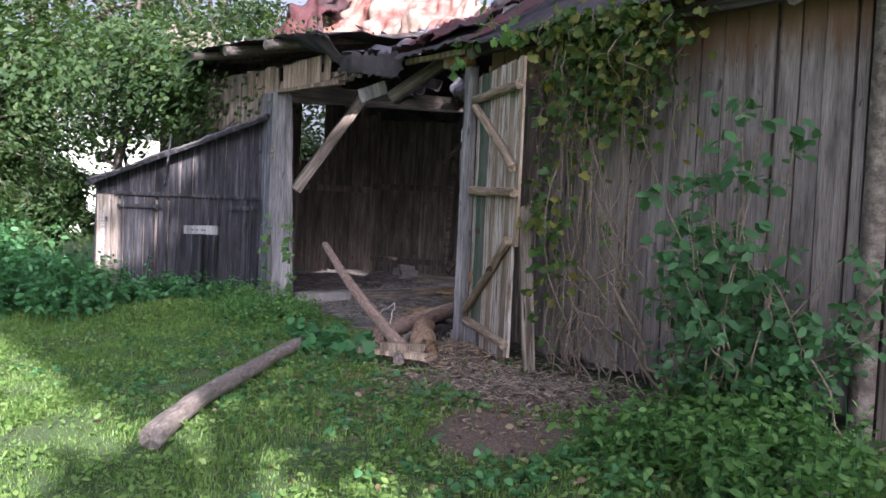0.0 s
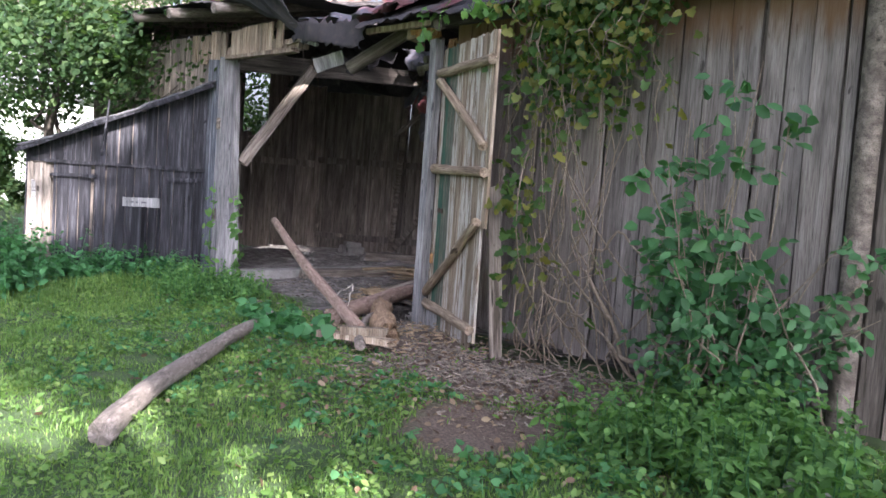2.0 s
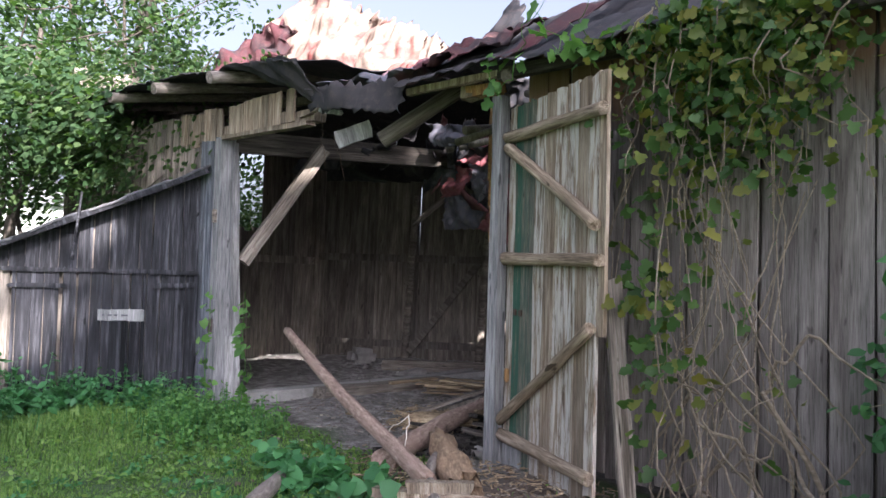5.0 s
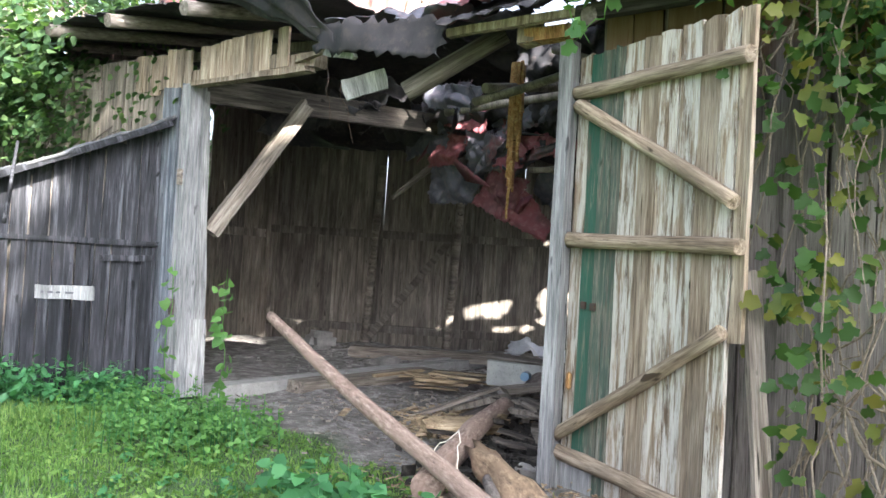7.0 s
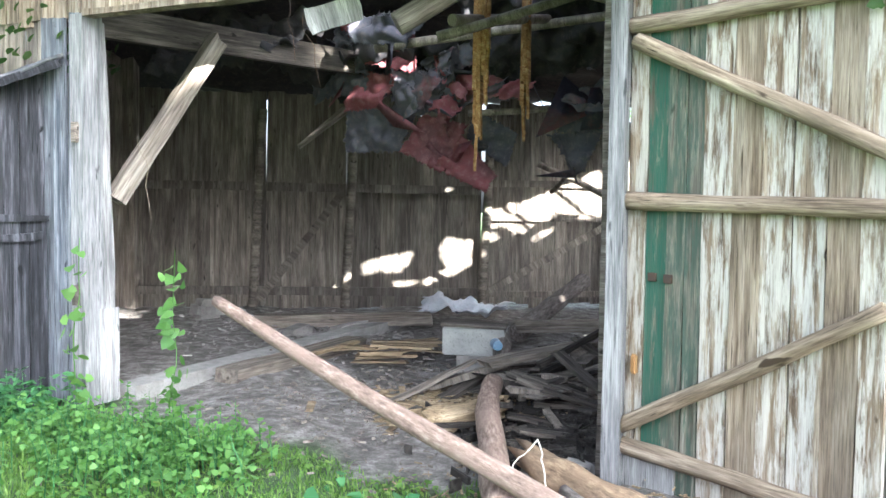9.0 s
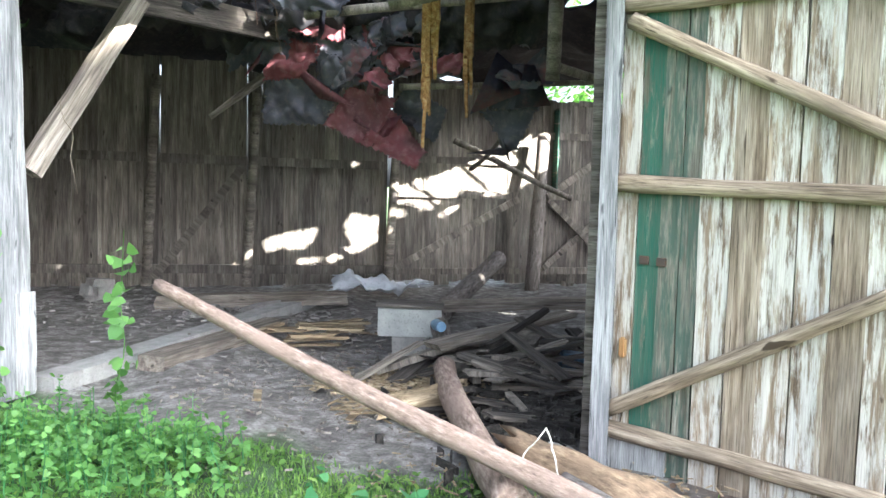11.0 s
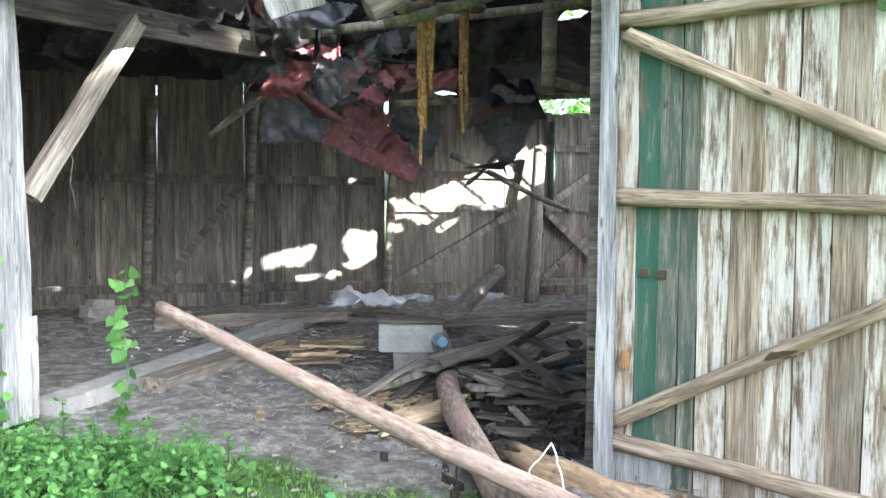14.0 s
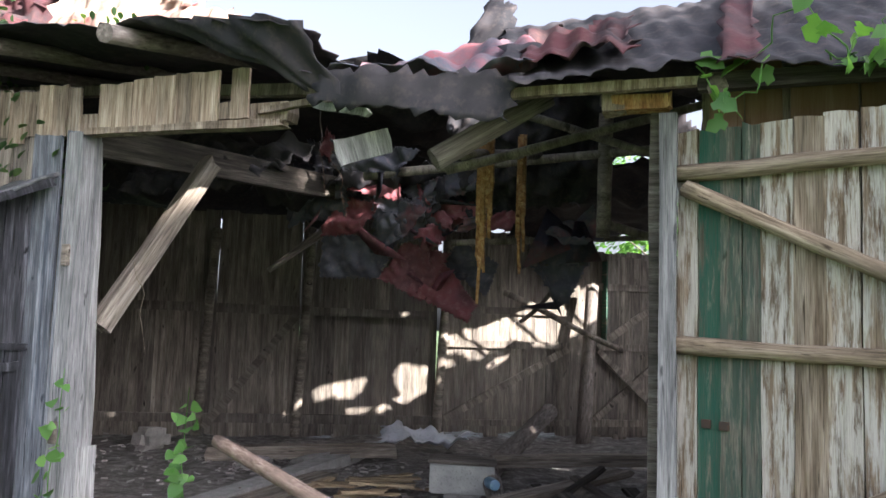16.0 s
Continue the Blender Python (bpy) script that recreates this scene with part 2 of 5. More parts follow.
HOUSE_WALL = plain("pale_render", (0.52, 0.56, 0.50), (0.62, 0.66, 0.60), 1.5)
HOUSE_ROOF = plain("grey_roof", (0.18, 0.18, 0.19), (0.28, 0.28, 0.29), 3)
PANE = plain("dark_pane", (0.03, 0.035, 0.04), (0.05, 0.055, 0.06), 2, 0.1)


def ground_material():
    m, nt, bs = nodes_of("ground_earth")
    v = mapped(nt, (1, 1, 1), per_object=False)
    big = tex_noise(nt, v, 0.9, 4)
    n1 = tex_noise(nt, v, 7.0, 6, 0.7)
    n2 = tex_noise(nt, v, 46.0, 5, 0.7)
    at = nt.nodes.new("ShaderNodeAttribute")
    at.attribute_name = "zone"
    sp = nt.nodes.new("ShaderNodeSeparateColor")
    nt.links.new(at.outputs["Color"], sp.inputs[0])
    turf = ramp(nt, n1, [(0.3, (0.028, 0.05, 0.015)), (0.55, (0.05, 0.095, 0.026)), (0.75, (0.09, 0.12, 0.045))])
    dirt = ramp(nt, n2, [(0.32, (0.045, 0.032, 0.024)), (0.5, (0.115, 0.085, 0.066)), (0.7, (0.24, 0.19, 0.15))])
    dust = ramp(nt, n1, [(0.35, (0.085, 0.077, 0.07)), (0.5, (0.18, 0.167, 0.152)), (0.64, (0.36, 0.345, 0.325))])
    dust = mix(nt, value_ramp(nt, n2, 0.5, 0.72), dust, (0.07, 0.058, 0.048))
    c = mix(nt, sp.outputs[0], turf, dirt)
    c = mix(nt, sp.outputs[1], c, dust)
    c = mix(nt, value_ramp(nt, big, 0.5, 0.75), c, mix(nt, 0.35, c, (0.05, 0.04, 0.03)))
    nt.links.new(c, bs.inputs["Base Color"])
    bs.inputs["Roughness"].default_value = 0.95
    bump(nt, bs, n2, 0.7, 0.03)
    return m


GROUND = ground_material()


# ---- builders ----
def mesh_of(name, verts, faces, smooth=False):
    me = bpy.data.meshes.new(name)
    me.from_pydata([tuple(v) for v in verts], [], faces)
    if smooth:
        me.shade_smooth()
    return me


def part(name, bm, material, parent=None, label="", m=None, smooth=False):
    """One mesh object from a bmesh or a mesh, under a thing or a part."""
    if isinstance(bm, bpy.types.Mesh):
        me = bm
    else:
        me = bpy.data.meshes.new(name)
        bm.to_mesh(me)
        bm.free()
    if smooth:
        me.shade_smooth()
    if not me.materials:
        me.materials.append(material)
    ob = new(name, me)
    if m is not None:
        ob.matrix_world = m
    if parent:
        bpy.context.view_layer.update()
        ob.parent = parent
        ob.matrix_parent_inverse = parent.matrix_world.inverted()
    if label:
        tagged(ob, label)
    return ob


def thing(name, label, category, at=(0, 0, 0), group="", kind=""):
    ob = new(name)
    ob.location = at
    ob.empty_display_size = 0.1
    bpy.context.view_layer.update()
    return tagged(ob, label, category, group, kind)


def solo(name, bm, material, label, category, m=None, group="", kind="", smooth=False):
    return tagged(part(name, bm, material, None, "", m, smooth), label, category, group, kind)


rnd = random.Random(11)


def plank_bm(w, h, d, ragged=0.0, wander=0.006, cuts=4, axis="z"):
    """A sawn board with uneven edges, standing on its end at the origin (or lying along x)."""
    bm = bmesh.new()
    rows = []
    tops = [rnd.uniform(-ragged, ragged) for _ in range(3)]
    bots = [rnd.uniform(-ragged, ragged) * 0.6 for _ in range(3)]
    a0, a1 = rnd.uniform(-1, 1) * wander, rnd.uniform(-1, 1) * wander
    for i in range(cuts + 1):
        f = i / cuts
        l, r = a0 + rnd.uniform(-1, 1) * wander, a1 + rnd.uniform(-1, 1) * wander
        by = rnd.uniform(-1, 1) * wander * 0.6
        row = []
        for j, x in enumerate((-w / 2 + l, (l + r) / 2, w / 2 + r)):
            z = h * f + (tops[j] if i == cuts else bots[j] if i == 0 else 0)
            row.append((x, by + (0.003 if j == 1 else 0), z))
        rows.append(row)
    front = [[bm.verts.new((x, y - d / 2, z)) for x, y, z in row] for row in rows]
    back = [[bm.verts.new((x, y + d / 2, z)) for x, y, z in row] for row in rows]
    for i in range(cuts):
        for j in range(2):
            bm.faces.new((front[i][j], front[i][j + 1], front[i + 1][j + 1], front[i + 1][j]))
            bm.faces.new((back[i][j + 1], back[i][j], back[i + 1][j], back[i + 1][j + 1]))
        bm.faces.new((front[i][2], back[i][2], back[i + 1][2], front[i + 1][2]))
        bm.faces.new((back[i][0], front[i][0], front[i + 1][0], back[i + 1][0]))
    for j in range(2):
        bm.faces.new((front[-1][j], front[-1][j + 1], back[-1][j + 1], back[-1][j]))
        bm.faces.new((back[0][j], back[0][j + 1], front[0][j + 1], front[0][j]))
    if axis == "x":
        bmesh.ops.rotate(bm, verts=bm.verts, cent=(0, 0, 0), matrix=Matrix.Rotation(radians(90), 3, "Y"))
    return bm


def between(a, b, up=(0, 0, 1)):
    """The pose whose x axis runs from a to b."""
    a, b = Vector(a), Vector(b)
    x = (b - a).normalized()
    y = Vector(up).cross(x)
    if y.length < 1e-4:
        y = Vector((0, 1, 0))
    y.normalize()
    z = x.cross(y)
    m = Matrix((x, y, z)).transposed().to_4x4()
    m.translation = a
    return m, (b - a).length


def board_between(name, a, b, w, d, material, parent=None, ragged=0.02, up=(0, 0, 1), **tags):
    """A board from a to b: w across (in its own z), d thick."""
    m, length = between(a, b, up)
    bm = plank_bm(w, length, d, ragged, 0.006, 5, "x")
    if parent:
        return part(name, bm, material, parent, "", m)
    return solo(name, bm, material, m=m, **tags)


def log_bm(length, r0, r1, bend=0.0, knob=0.06, sides=12, rings=16, seed=0, ragged=0.0):
    """A round stem along x with bends, knots and closed, uneven ends."""
    bm = bmesh.new()
    rr = random.Random(seed)
    k = rr.uniform(0, 50)
    loops = []
    for i in range(rings + 1):
        f = i / rings
        cy = bend * math.sin(f * math.pi) + noise.noise((f * 2.2 + k, 0, 0)) * bend * 0.5
        cz = noise.noise((f * 2.0, k, 3)) * bend * 0.5
        loop = []
        for j in range(sides):
            a = 2 * math.pi * j / sides
            r = (r0 + (r1 - r0) * f) * (1 + knob * 2.2 * noise.noise((f * length * 2.6 + k, math.cos(a) * 1.1, math.sin(a) * 1.1)))
            x = length * f + (rr.uniform(-ragged, ragged) if i in (0, rings) else 0)
            loop.append(bm.verts.new((x, cy + r * math.cos(a), cz + r * math.sin(a))))
        loops.append(loop)
    for p, q in zip(loops, loops[1:]):
        for j in range(sides):
            bm.faces.new((p[j], q[j], q[(j + 1) % sides], p[(j + 1) % sides])).smooth = True
    for loop, sign in ((loops[0], -1), (loops[-1], 1)):
        c = sum((v.co for v in loop), Vector()) / sides
        cv = bm.verts.new(c + Vector((sign * 0.004, 0, 0)))
        for j in range(sides):
            bm.faces.new((loop[j], loop[(j + 1) % sides], cv) if sign < 0 else (loop[(j + 1) % sides], loop[j], cv))
    bmesh.ops.recalc_face_normals(bm, faces=bm.faces)
    return bm


def log_between(name, a, b, r0, r1, material, parent=None, bend=0.0, seed=0, ragged=0.0, knob=0.06, sides=12, rings=16, **tags):
    m, length = between(a, b)
    bm = log_bm(length, r0, r1, bend, knob, sides, rings, seed, ragged)
    if parent:
        return part(name, bm, material, parent, "", m)
    return solo(name, bm, material, m=m, **tags)


def block_bm(x, y, z, bevel=0.008, rough=0.0):
    bm = bmesh.new()
    bmesh.ops.create_cube(bm, size=1.0)
    bmesh.ops.scale(bm, vec=(x, y, z), verts=bm.verts)
    if bevel:
        bmesh.ops.bevel(bm, geom=list(bm.edges), offset=bevel, segments=2, affect="EDGES")
    for v in bm.verts:
        if rough:
            v.co += Vector([rnd.uniform(-rough, rough) for _ in range(3)])
        v.co.z += z / 2
    return bm


def sheet_bm(corners, nu, nv, waves=0, amp=0.02, crumple=0.05, freq=1.2, seed=0, holes=0.0, ragged=0.0, along="u", thick=0.006, tears=()):
    """A sheet over four corners (a b on one edge, d c on the other), corrugated and crumpled, with torn edges and holes."""
    a, b, c, d = (Vector(p) for p in corners)
    n = (b - a).cross(d - a).normalized()
    k = seed * 7.31
    bm = bmesh.new()
    grid = []
    rr = random.Random(seed)
    eu = [rr.uniform(-ragged, ragged) for _ in range(nv + 1)]
    for i in range(nu + 1):
        col = []
        ev0, ev1 = rr.uniform(-ragged, ragged), rr.uniform(-ragged, ragged)
        for j in range(nv + 1):
            u, v = i / nu, j / nv
            p = (a * (1 - u) + b * u) * (1 - v) + (d * (1 - u) + c * u) * v
            s = u if along == "u" else v
            off = amp * math.sin(2 * math.pi * waves * s) if waves else 0
            off += crumple * noise.fractal((p * freq + Vector((k, k * 0.7, 0))), 1.0, 2.0, 3)
            off += crumple * 0.8 * abs(noise.noise(p * freq * 2.1 + Vector((0, k, k))))
            q = p + n * off
            if j == 0:
                q += (d - a).normalized() * ev0
            if j == nv:
                q += (d - a).normalized() * ev1
            if i in (0, nu):
                q += (b - a).normalized() * eu[j]
            col.append(bm.verts.new(q))
        grid.append(col)
    for i in range(nu):
        for j in range(nv):
            p = grid[i][j].co
            wob = 1 + 0.7 * noise.noise(p * 3.1)
            if any(((i / nu - u) / ru) ** 2 + ((j / nv - v) / rv) ** 2 < wob for u, v, ru, rv in tears):
                continue
            if holes and noise.noise(p * 1.7 + Vector((k, 5, k))) > 1 - holes * 1.6:
                continue
            bm.faces.new((grid[i][j], grid[i + 1][j], grid[i + 1][j + 1], grid[i][j + 1])).smooth = True
    bmesh.ops.delete(bm, geom=[v for v in bm.verts if not v.link_faces], context="VERTS")
    bmesh.ops.solidify(bm, geom=list(bm.faces), thickness=thick)
    return bm


LEAF_SHAPES = {
    "oval": ((0, 0, 0), (0.27, 0.30, 0.05), (0.24, 0.68, 0.05), (0, 1, -0.05), (-0.24, 0.68, 0.05), (-0.27, 0.30, 0.05)),
    "heart": ((0, 0, 0), (0.48, 0.12, 0.08), (0.36, 0.62, 0.04), (0, 1, -0.08), (-0.36, 0.62, 0.04), (-0.48, 0.12, 0.08)),
    "lobed": ((0, 0, 0), (0.30, -0.10, 0.04), (0.50, 0.24, 0.10), (0.30, 0.36, 0.03), (0.38, 0.66, 0.06), (0, 1, -0.10), (-0.38, 0.66, 0.06), (-0.30, 0.36, 0.03), (-0.50, 0.24, 0.10), (-0.30, -0.10, 0.04)),
    "blade": ((0, 0, 0), (0.13, 0.35, 0.03), (0.10, 0.7, 0.0), (0, 1, -0.12), (-0.10, 0.7, 0.0), (-0.13, 0.35, 0.03)),
}


def leaf_mesh(name, places, sizes, shape, seed, droop=0.5, face=None):
    """Many folded leaves in one mesh: at each place one leaf, hanging outwards; face turns them towards a direction."""
    rs = np.random.RandomState(seed)
    P = np.asarray(places, float)
    n = len(P)
    S = np.asarray(sizes, float).reshape(-1, 1, 1) * np.ones((n, 1, 1))
    az = rs.uniform(0, 2 * np.pi, n)
    along = np.stack([np.cos(az), np.sin(az), rs.normal(-droop, 0.45, n)], 1)
    along /= np.linalg.norm(along, axis=1, keepdims=True)
    up = rs.normal(0, 0.45, (n, 3)) + np.array((0, 0, 1.0) if face is None else face)
    across = np.cross(along, up)
    across /= np.linalg.norm(across, axis=1, keepdims=True) + 1e-9
    nor = np.cross(across, along)
    T = np.array(LEAF_SHAPES[shape])
    V = P[:, None] + S * (T[None, :, 0:1] * across[:, None] + T[None, :, 1:2] * along[:, None] + T[None, :, 2:3] * nor[:, None])
    k = len(T)
    h = k // 2 + 1
    base = (np.arange(n) * k)[:, None]
    F = np.stack([base + np.arange(h)[None], base + np.array([[0, *range(h - 1, k)]])], 1).reshape(-1)
    me = bpy.data.meshes.new(name)
    me.vertices.add(n * k)
    me.vertices.foreach_set("co", V.reshape(-1))
    me.loops.add(n * 2 * h)
    me.loops.foreach_set("vertex_index", F.astype(np.int32))
    me.polygons.add(n * 2)
    me.polygons.foreach_set("loop_start", np.arange(0, n * 2 * h, h, dtype=np.int32))
    me.polygons.foreach_set("loop_total", np.full(n * 2, h, np.int32))
    me.update(calc_edges=True)
    return me


def blade_mesh(name, x, y, z, h, w, seed):
    """Bent grass blades in one mesh."""
    rs = np.random.RandomState(seed)
    n = len(x)
    az, lean = rs.uniform(0, 2 * np.pi, n), rs.uniform(0.15, 0.9, n)
    d = np.stack([np.cos(az), np.sin(az)], 1)
    s = np.stack([-np.sin(az), np.cos(az)], 1)
    V = np.zeros((n, 5, 3))
    for k, (f, ww) in enumerate(((0, 1), (0, -1), (0.55, 0.8), (0.55, -0.8), (1, 0))):
        V[:, k, :2] = np.stack([x, y], 1) + d * (lean * h * f * f)[:, None] + s * (w * ww)[:, None]
        V[:, k, 2] = z + h * f * (1 - 0.35 * lean * f)
    base = np.arange(n)[:, None] * 5
    F = np.concatenate([base + np.array([[0, 1, 3, 2]]), base + np.array([[2, 3, 4]])], 1).reshape(-1)
    me = bpy.data.meshes.new(name)
    me.vertices.add(n * 5)
    me.vertices.foreach_set("co", V.reshape(-1))
    me.loops.add(n * 7)
    me.loops.foreach_set("vertex_index", F.astype(np.int32))
    me.polygons.add(n * 2)
    st = np.stack([np.arange(n) * 7, np.arange(n) * 7 + 4], 1).reshape(-1)
    me.polygons.foreach_set("loop_start", st.astype(np.int32))
    me.polygons.foreach_set("loop_total", np.tile([4, 3], n).astype(np.int32))
    me.update(calc_edges=True)
    return me


def tube_bm(paths, sides=5):
    """Stems: each path is a list of (point, radius)."""
    bm = bmesh.new()
    for path in paths:
        prev = None
        for i, (p, r) in enumerate(path):
            p = Vector(p)
            q = Vector(path[min(i + 1, len(path) - 1)][0]) - Vector(path[max(i - 1, 0)][0])
            q.normalize()
            a = q.cross(Vector((0.31, 0.8, 0.52)))
            if a.length < 0.05:
                a = q.cross(Vector((1, 0, 0)))
            a.normalize()
            b = q.cross(a)
            loop = [bm.verts.new(p + (a * math.cos(2 * math.pi * j / sides) + b * math.sin(2 * math.pi * j / sides)) * r) for j in range(sides)]
            if prev:
                for j in range(sides):
                    bm.faces.new((prev[j], prev[(j + 1) % sides], loop[(j + 1) % sides], loop[j])).smooth = True
            prev = loop
    bmesh.ops.recalc_face_normals(bm, faces=bm.faces)
    return bm


def wander(a, b, n, amp, seed, r0, r1):
    """A crooked path from a to b with falling radius."""
    a, b = Vector(a), Vector(b)
    k = seed * 3.7
    out = []
    for i in range(n + 1):
        f = i / n
        o = Vector((noise.noise((f * 3 + k, 0, 1)), noise.noise((f * 3, k, 2)), noise.noise((f * 3, 3, k)))) * amp * math.sin(math.pi * min(1, f * 1.2 + 0.1))
        out.append((a.lerp(b, f) + o, r0 + (r1 - r0) * f))
    return out


# ---- ground ----
def smooth01(v):
    v = np.clip(v, 0, 1)
    return v * v * (3 - 2 * v)


def height(x, y):
    x, y = np.asarray(x, float), np.asarray(y, float)
    far = np.exp(-((x / 25) ** 2 + (y / 25) ** 2))
    return (0.02 + 0.19 * np.clip((y + 4.6) / 4.2, 0, 1) + 0.06 * np.clip((y - 0.5) / 5, 0, 1)
            + far * (0.035 * np.sin(x * 1.9 + 0.6) * np.cos(y * 1.3) + 0.02 * np.sin(x * 4.1 + y * 3.3)))


def hz(x, y):
    return float(height(x, y))


def dirt_mask(x, y):
    """Bare earth by the open door, 0 to 1."""
    wob = 0.25 * np.sin(x * 5.1 + y * 2.3) + 0.18 * np.sin(y * 7.7 - x * 3.1)
    e1 = 1 - np.hypot((x - 2.0) / 1.35, (y + 1.05) / 0.95) + wob * 0.4
    e2 = 1 - np.hypot((x - 0.5) / 1.1, (y + 0.75) / 0.7) + wob * 0.4
    e3 = 1 - np.hypot((x - 2.9) / 0.6, (y + 2.2) / 0.6) + wob * 0.4
    return smooth01(np.maximum(np.maximum(e1, e2), e3) * 3)


def dust_mask(x, y):
    """Grey trodden floor in and before the barn's opening, 0 to 1."""
    wob = 0.12 * np.sin(x * 4.3 + 1) + 0.1 * np.sin(x * 9.1 + y * 5)
    e = np.minimum(np.minimum((y + 0.55 + wob + 0.12 * (x + 2)) / 0.4, (x + 4.35) / 0.3), 1)
    e = np.minimum(e, (0.6 + wob - x + np.clip(y, 0, 1) * 8) / 0.5)
    inside = np.minimum((y - 0.1) / 0.3, (x + 9.3) / 0.2)
    return smooth01(np.maximum(e, inside))


def grid_axis(lo, hi, fine_lo, fine_hi, step):
    a = list(np.arange(fine_lo, fine_hi, step)) + [fine_hi]
    v = fine_lo
    s = step
    while v > lo:
        s *= 1.6
        v -= s
        a.insert(0, max(v, lo))
    v, s = fine_hi, step
    while v < hi:
        s *= 1.6
        v += s
        a.append(min(v, hi))
    return np.array(a)


gx, gy = grid_axis(-600, 600, -9, 9, 0.13), grid_axis(-600, 600, -7.5, 10, 0.13)
GX, GY = np.meshgrid(gx, gy)
GZ = height(GX, GY)
rough_in = 0.03 * np.array([noise.noise((float(a) * 2.5, float(b) * 2.5, 0)) for a, b in zip(GX.ravel(), GY.ravel())]).reshape(GX.shape)
GZ = GZ + rough_in * (np.abs(GX) < 12) * (np.abs(GY) < 12)
nxg = len(gx)
gv = np.stack([GX.ravel(), GY.ravel(), GZ.ravel()], 1)
gf = [(r * nxg + c, r * nxg + c + 1, (r + 1) * nxg + c + 1, (r + 1) * nxg + c) for r in range(len(gy) - 1) for c in range(nxg - 1)]
gme = mesh_of("ground", gv.tolist(), gf, True)
zone = gme.attributes.new("zone", "FLOAT_COLOR", "POINT")
zc = np.zeros((len(gv), 4))
zc[:, 0], zc[:, 1], zc[:, 3] = dirt_mask(gv[:, 0], gv[:, 1]), dust_mask(gv[:, 0], gv[:, 1]), 1
zone.data.foreach_set("color", zc.ravel())
solo("ground", gme, GROUND, "uneven turf, bare earth and grey barn floor", "ground", kind="structure")

# ---- barn ----
def plank_wall(parent, a, b, z0, z1, width, material, gap=0.012, thick=0.025, ragged=0.02, skip=(), tops=None, lean=0.0, slit=0.0):
    """Upright boards from a to b, each an object of its own. skip: stretches (in metres from a) left open."""
    a, b = Vector(a), Vector(b)
    m0, length = between((*a, 0), (*b, 0))
    s = 0.0
    while s < length - 0.05:
        w = min(width * rnd.uniform(0.8, 1.2), length - s)
        mid = s + w / 2
        if not any(p < mid < q for p, q in skip):
            top = (tops(mid / length) if tops else z1) + rnd.uniform(-ragged, ragged)
            bot = z0 + rnd.uniform(-ragged, ragged)
            g = rnd.uniform(0.008, 0.026) if rnd.random() < slit else gap * rnd.uniform(0.4, 1.7)
            bm = plank_bm(w - g, top - bot, thick, ragged * 0.4)
            m = m0 @ Matrix.Translation((mid, rnd.uniform(-0.011, 0.011), bot)) @ pose(0, 0, 0, lean, rnd.uniform(-0.35, 0.35), 0)
            part("plank", bm, material, parent, "", m)
        s += w


BACK_O, BACK_U = Vector((-9.0, 4.8)), Vector((math.cos(radians(31)), math.sin(radians(31))))


def back(s, z, off=0.0):
    """A place on the back wall: s metres along it, off metres in front of it."""
    p = BACK_O + BACK_U * s + Vector((BACK_U.y, -BACK_U.x)) * off
    return (p.x, p.y, z)


wall_front = thing("wall_front", "weathered grey vertical board wall of the barn", "wall", (0, -0.15, 0), kind="structure")
plank_wall(wall_front, (0.13, 0.03), (4.30, -0.12), 0.30, 3.66, 0.225, WOOD_GREY, gap=0.018, ragged=0.03)
plank_wall(wall_front, (0.13, 0.068), (6.2, -0.09), 0.32, 3.6, 0.30, WOOD_INNER, gap=-0.03)
plank_wall(wall_front, (4.50, -0.13), (6.2, -0.13), 0.2, 3.56, 0.2, WOOD_INNER, ragged=0.03)
plank_wall(wall_front, (-9.2, -0.10), (-4.75, -0.10), 0.2, 3.75, 0.18, WOOD_INNER)
plank_wall(wall_front, (-4.82, -0.16), (-4.40, -0.16), 0.25, 3.36, 0.14, WOOD_BLUE, gap=0.006)
plank_wall(wall_front, (-5.4, -0.13), (-4.42, -0.13), 3.34, 3.74, 0.15, WOOD_TAN, gap=0.004, ragged=0.025)
board_between("rail", (0.1, 0.16, 3.2), (6.1, 0.02, 3.2), 0.14, 0.12, WOOD_BEAM, wall_front)
board_between("rail", (0.1, 0.16, 1.3), (6.1, 0.02, 1.3), 0.14, 0.12, WOOD_BEAM, wall_front)
board_between("wall_plate", (-9.2, -0.02, 3.45), (-4.4, -0.02, 3.42), 0.18, 0.14, WOOD_BEAM, wall_front)

wall_back = thing("wall_back", "brown inner board wall with rails and sunlit patches", "wall", back(5, 0.2), kind="structure")
plank_wall(wall_back, back(0, 0)[:2], back(5.55, 0)[:2], 0.25, 3.7, 0.21, WOOD_INNER, gap=-0.025, ragged=0.03, lean=-2, slit=0.14)
plank_wall(wall_back, back(7.72, 0)[:2], back(11.1, 0)[:2], 0.25, 3.35, 0.2, WOOD_INNER, gap=-0.02, slit=0.1)
for s0, s1, z in ((0.1, 5.5, 2.2), (0.1, 5.5, 0.55)):
    board_between("rail", back(s0, z, 0.09), back(s1, z - 0.03, 0.09), 0.13, 0.09, WOOD_INNER, wall_back)
for s in (1.9, 3.35, 5.55):
    log_between("post", back(s, 0.2, 0.12), back(s + 0.15, 3.4, 0.10), 0.075, 0.07, WOOD_INNER, wall_back, seed=int(s * 10))
board_between("brace", back(2.0, 0.4, 0.17), back(3.3, 2.1, 0.15), 0.12, 0.06, WOOD_INNER, wall_back)


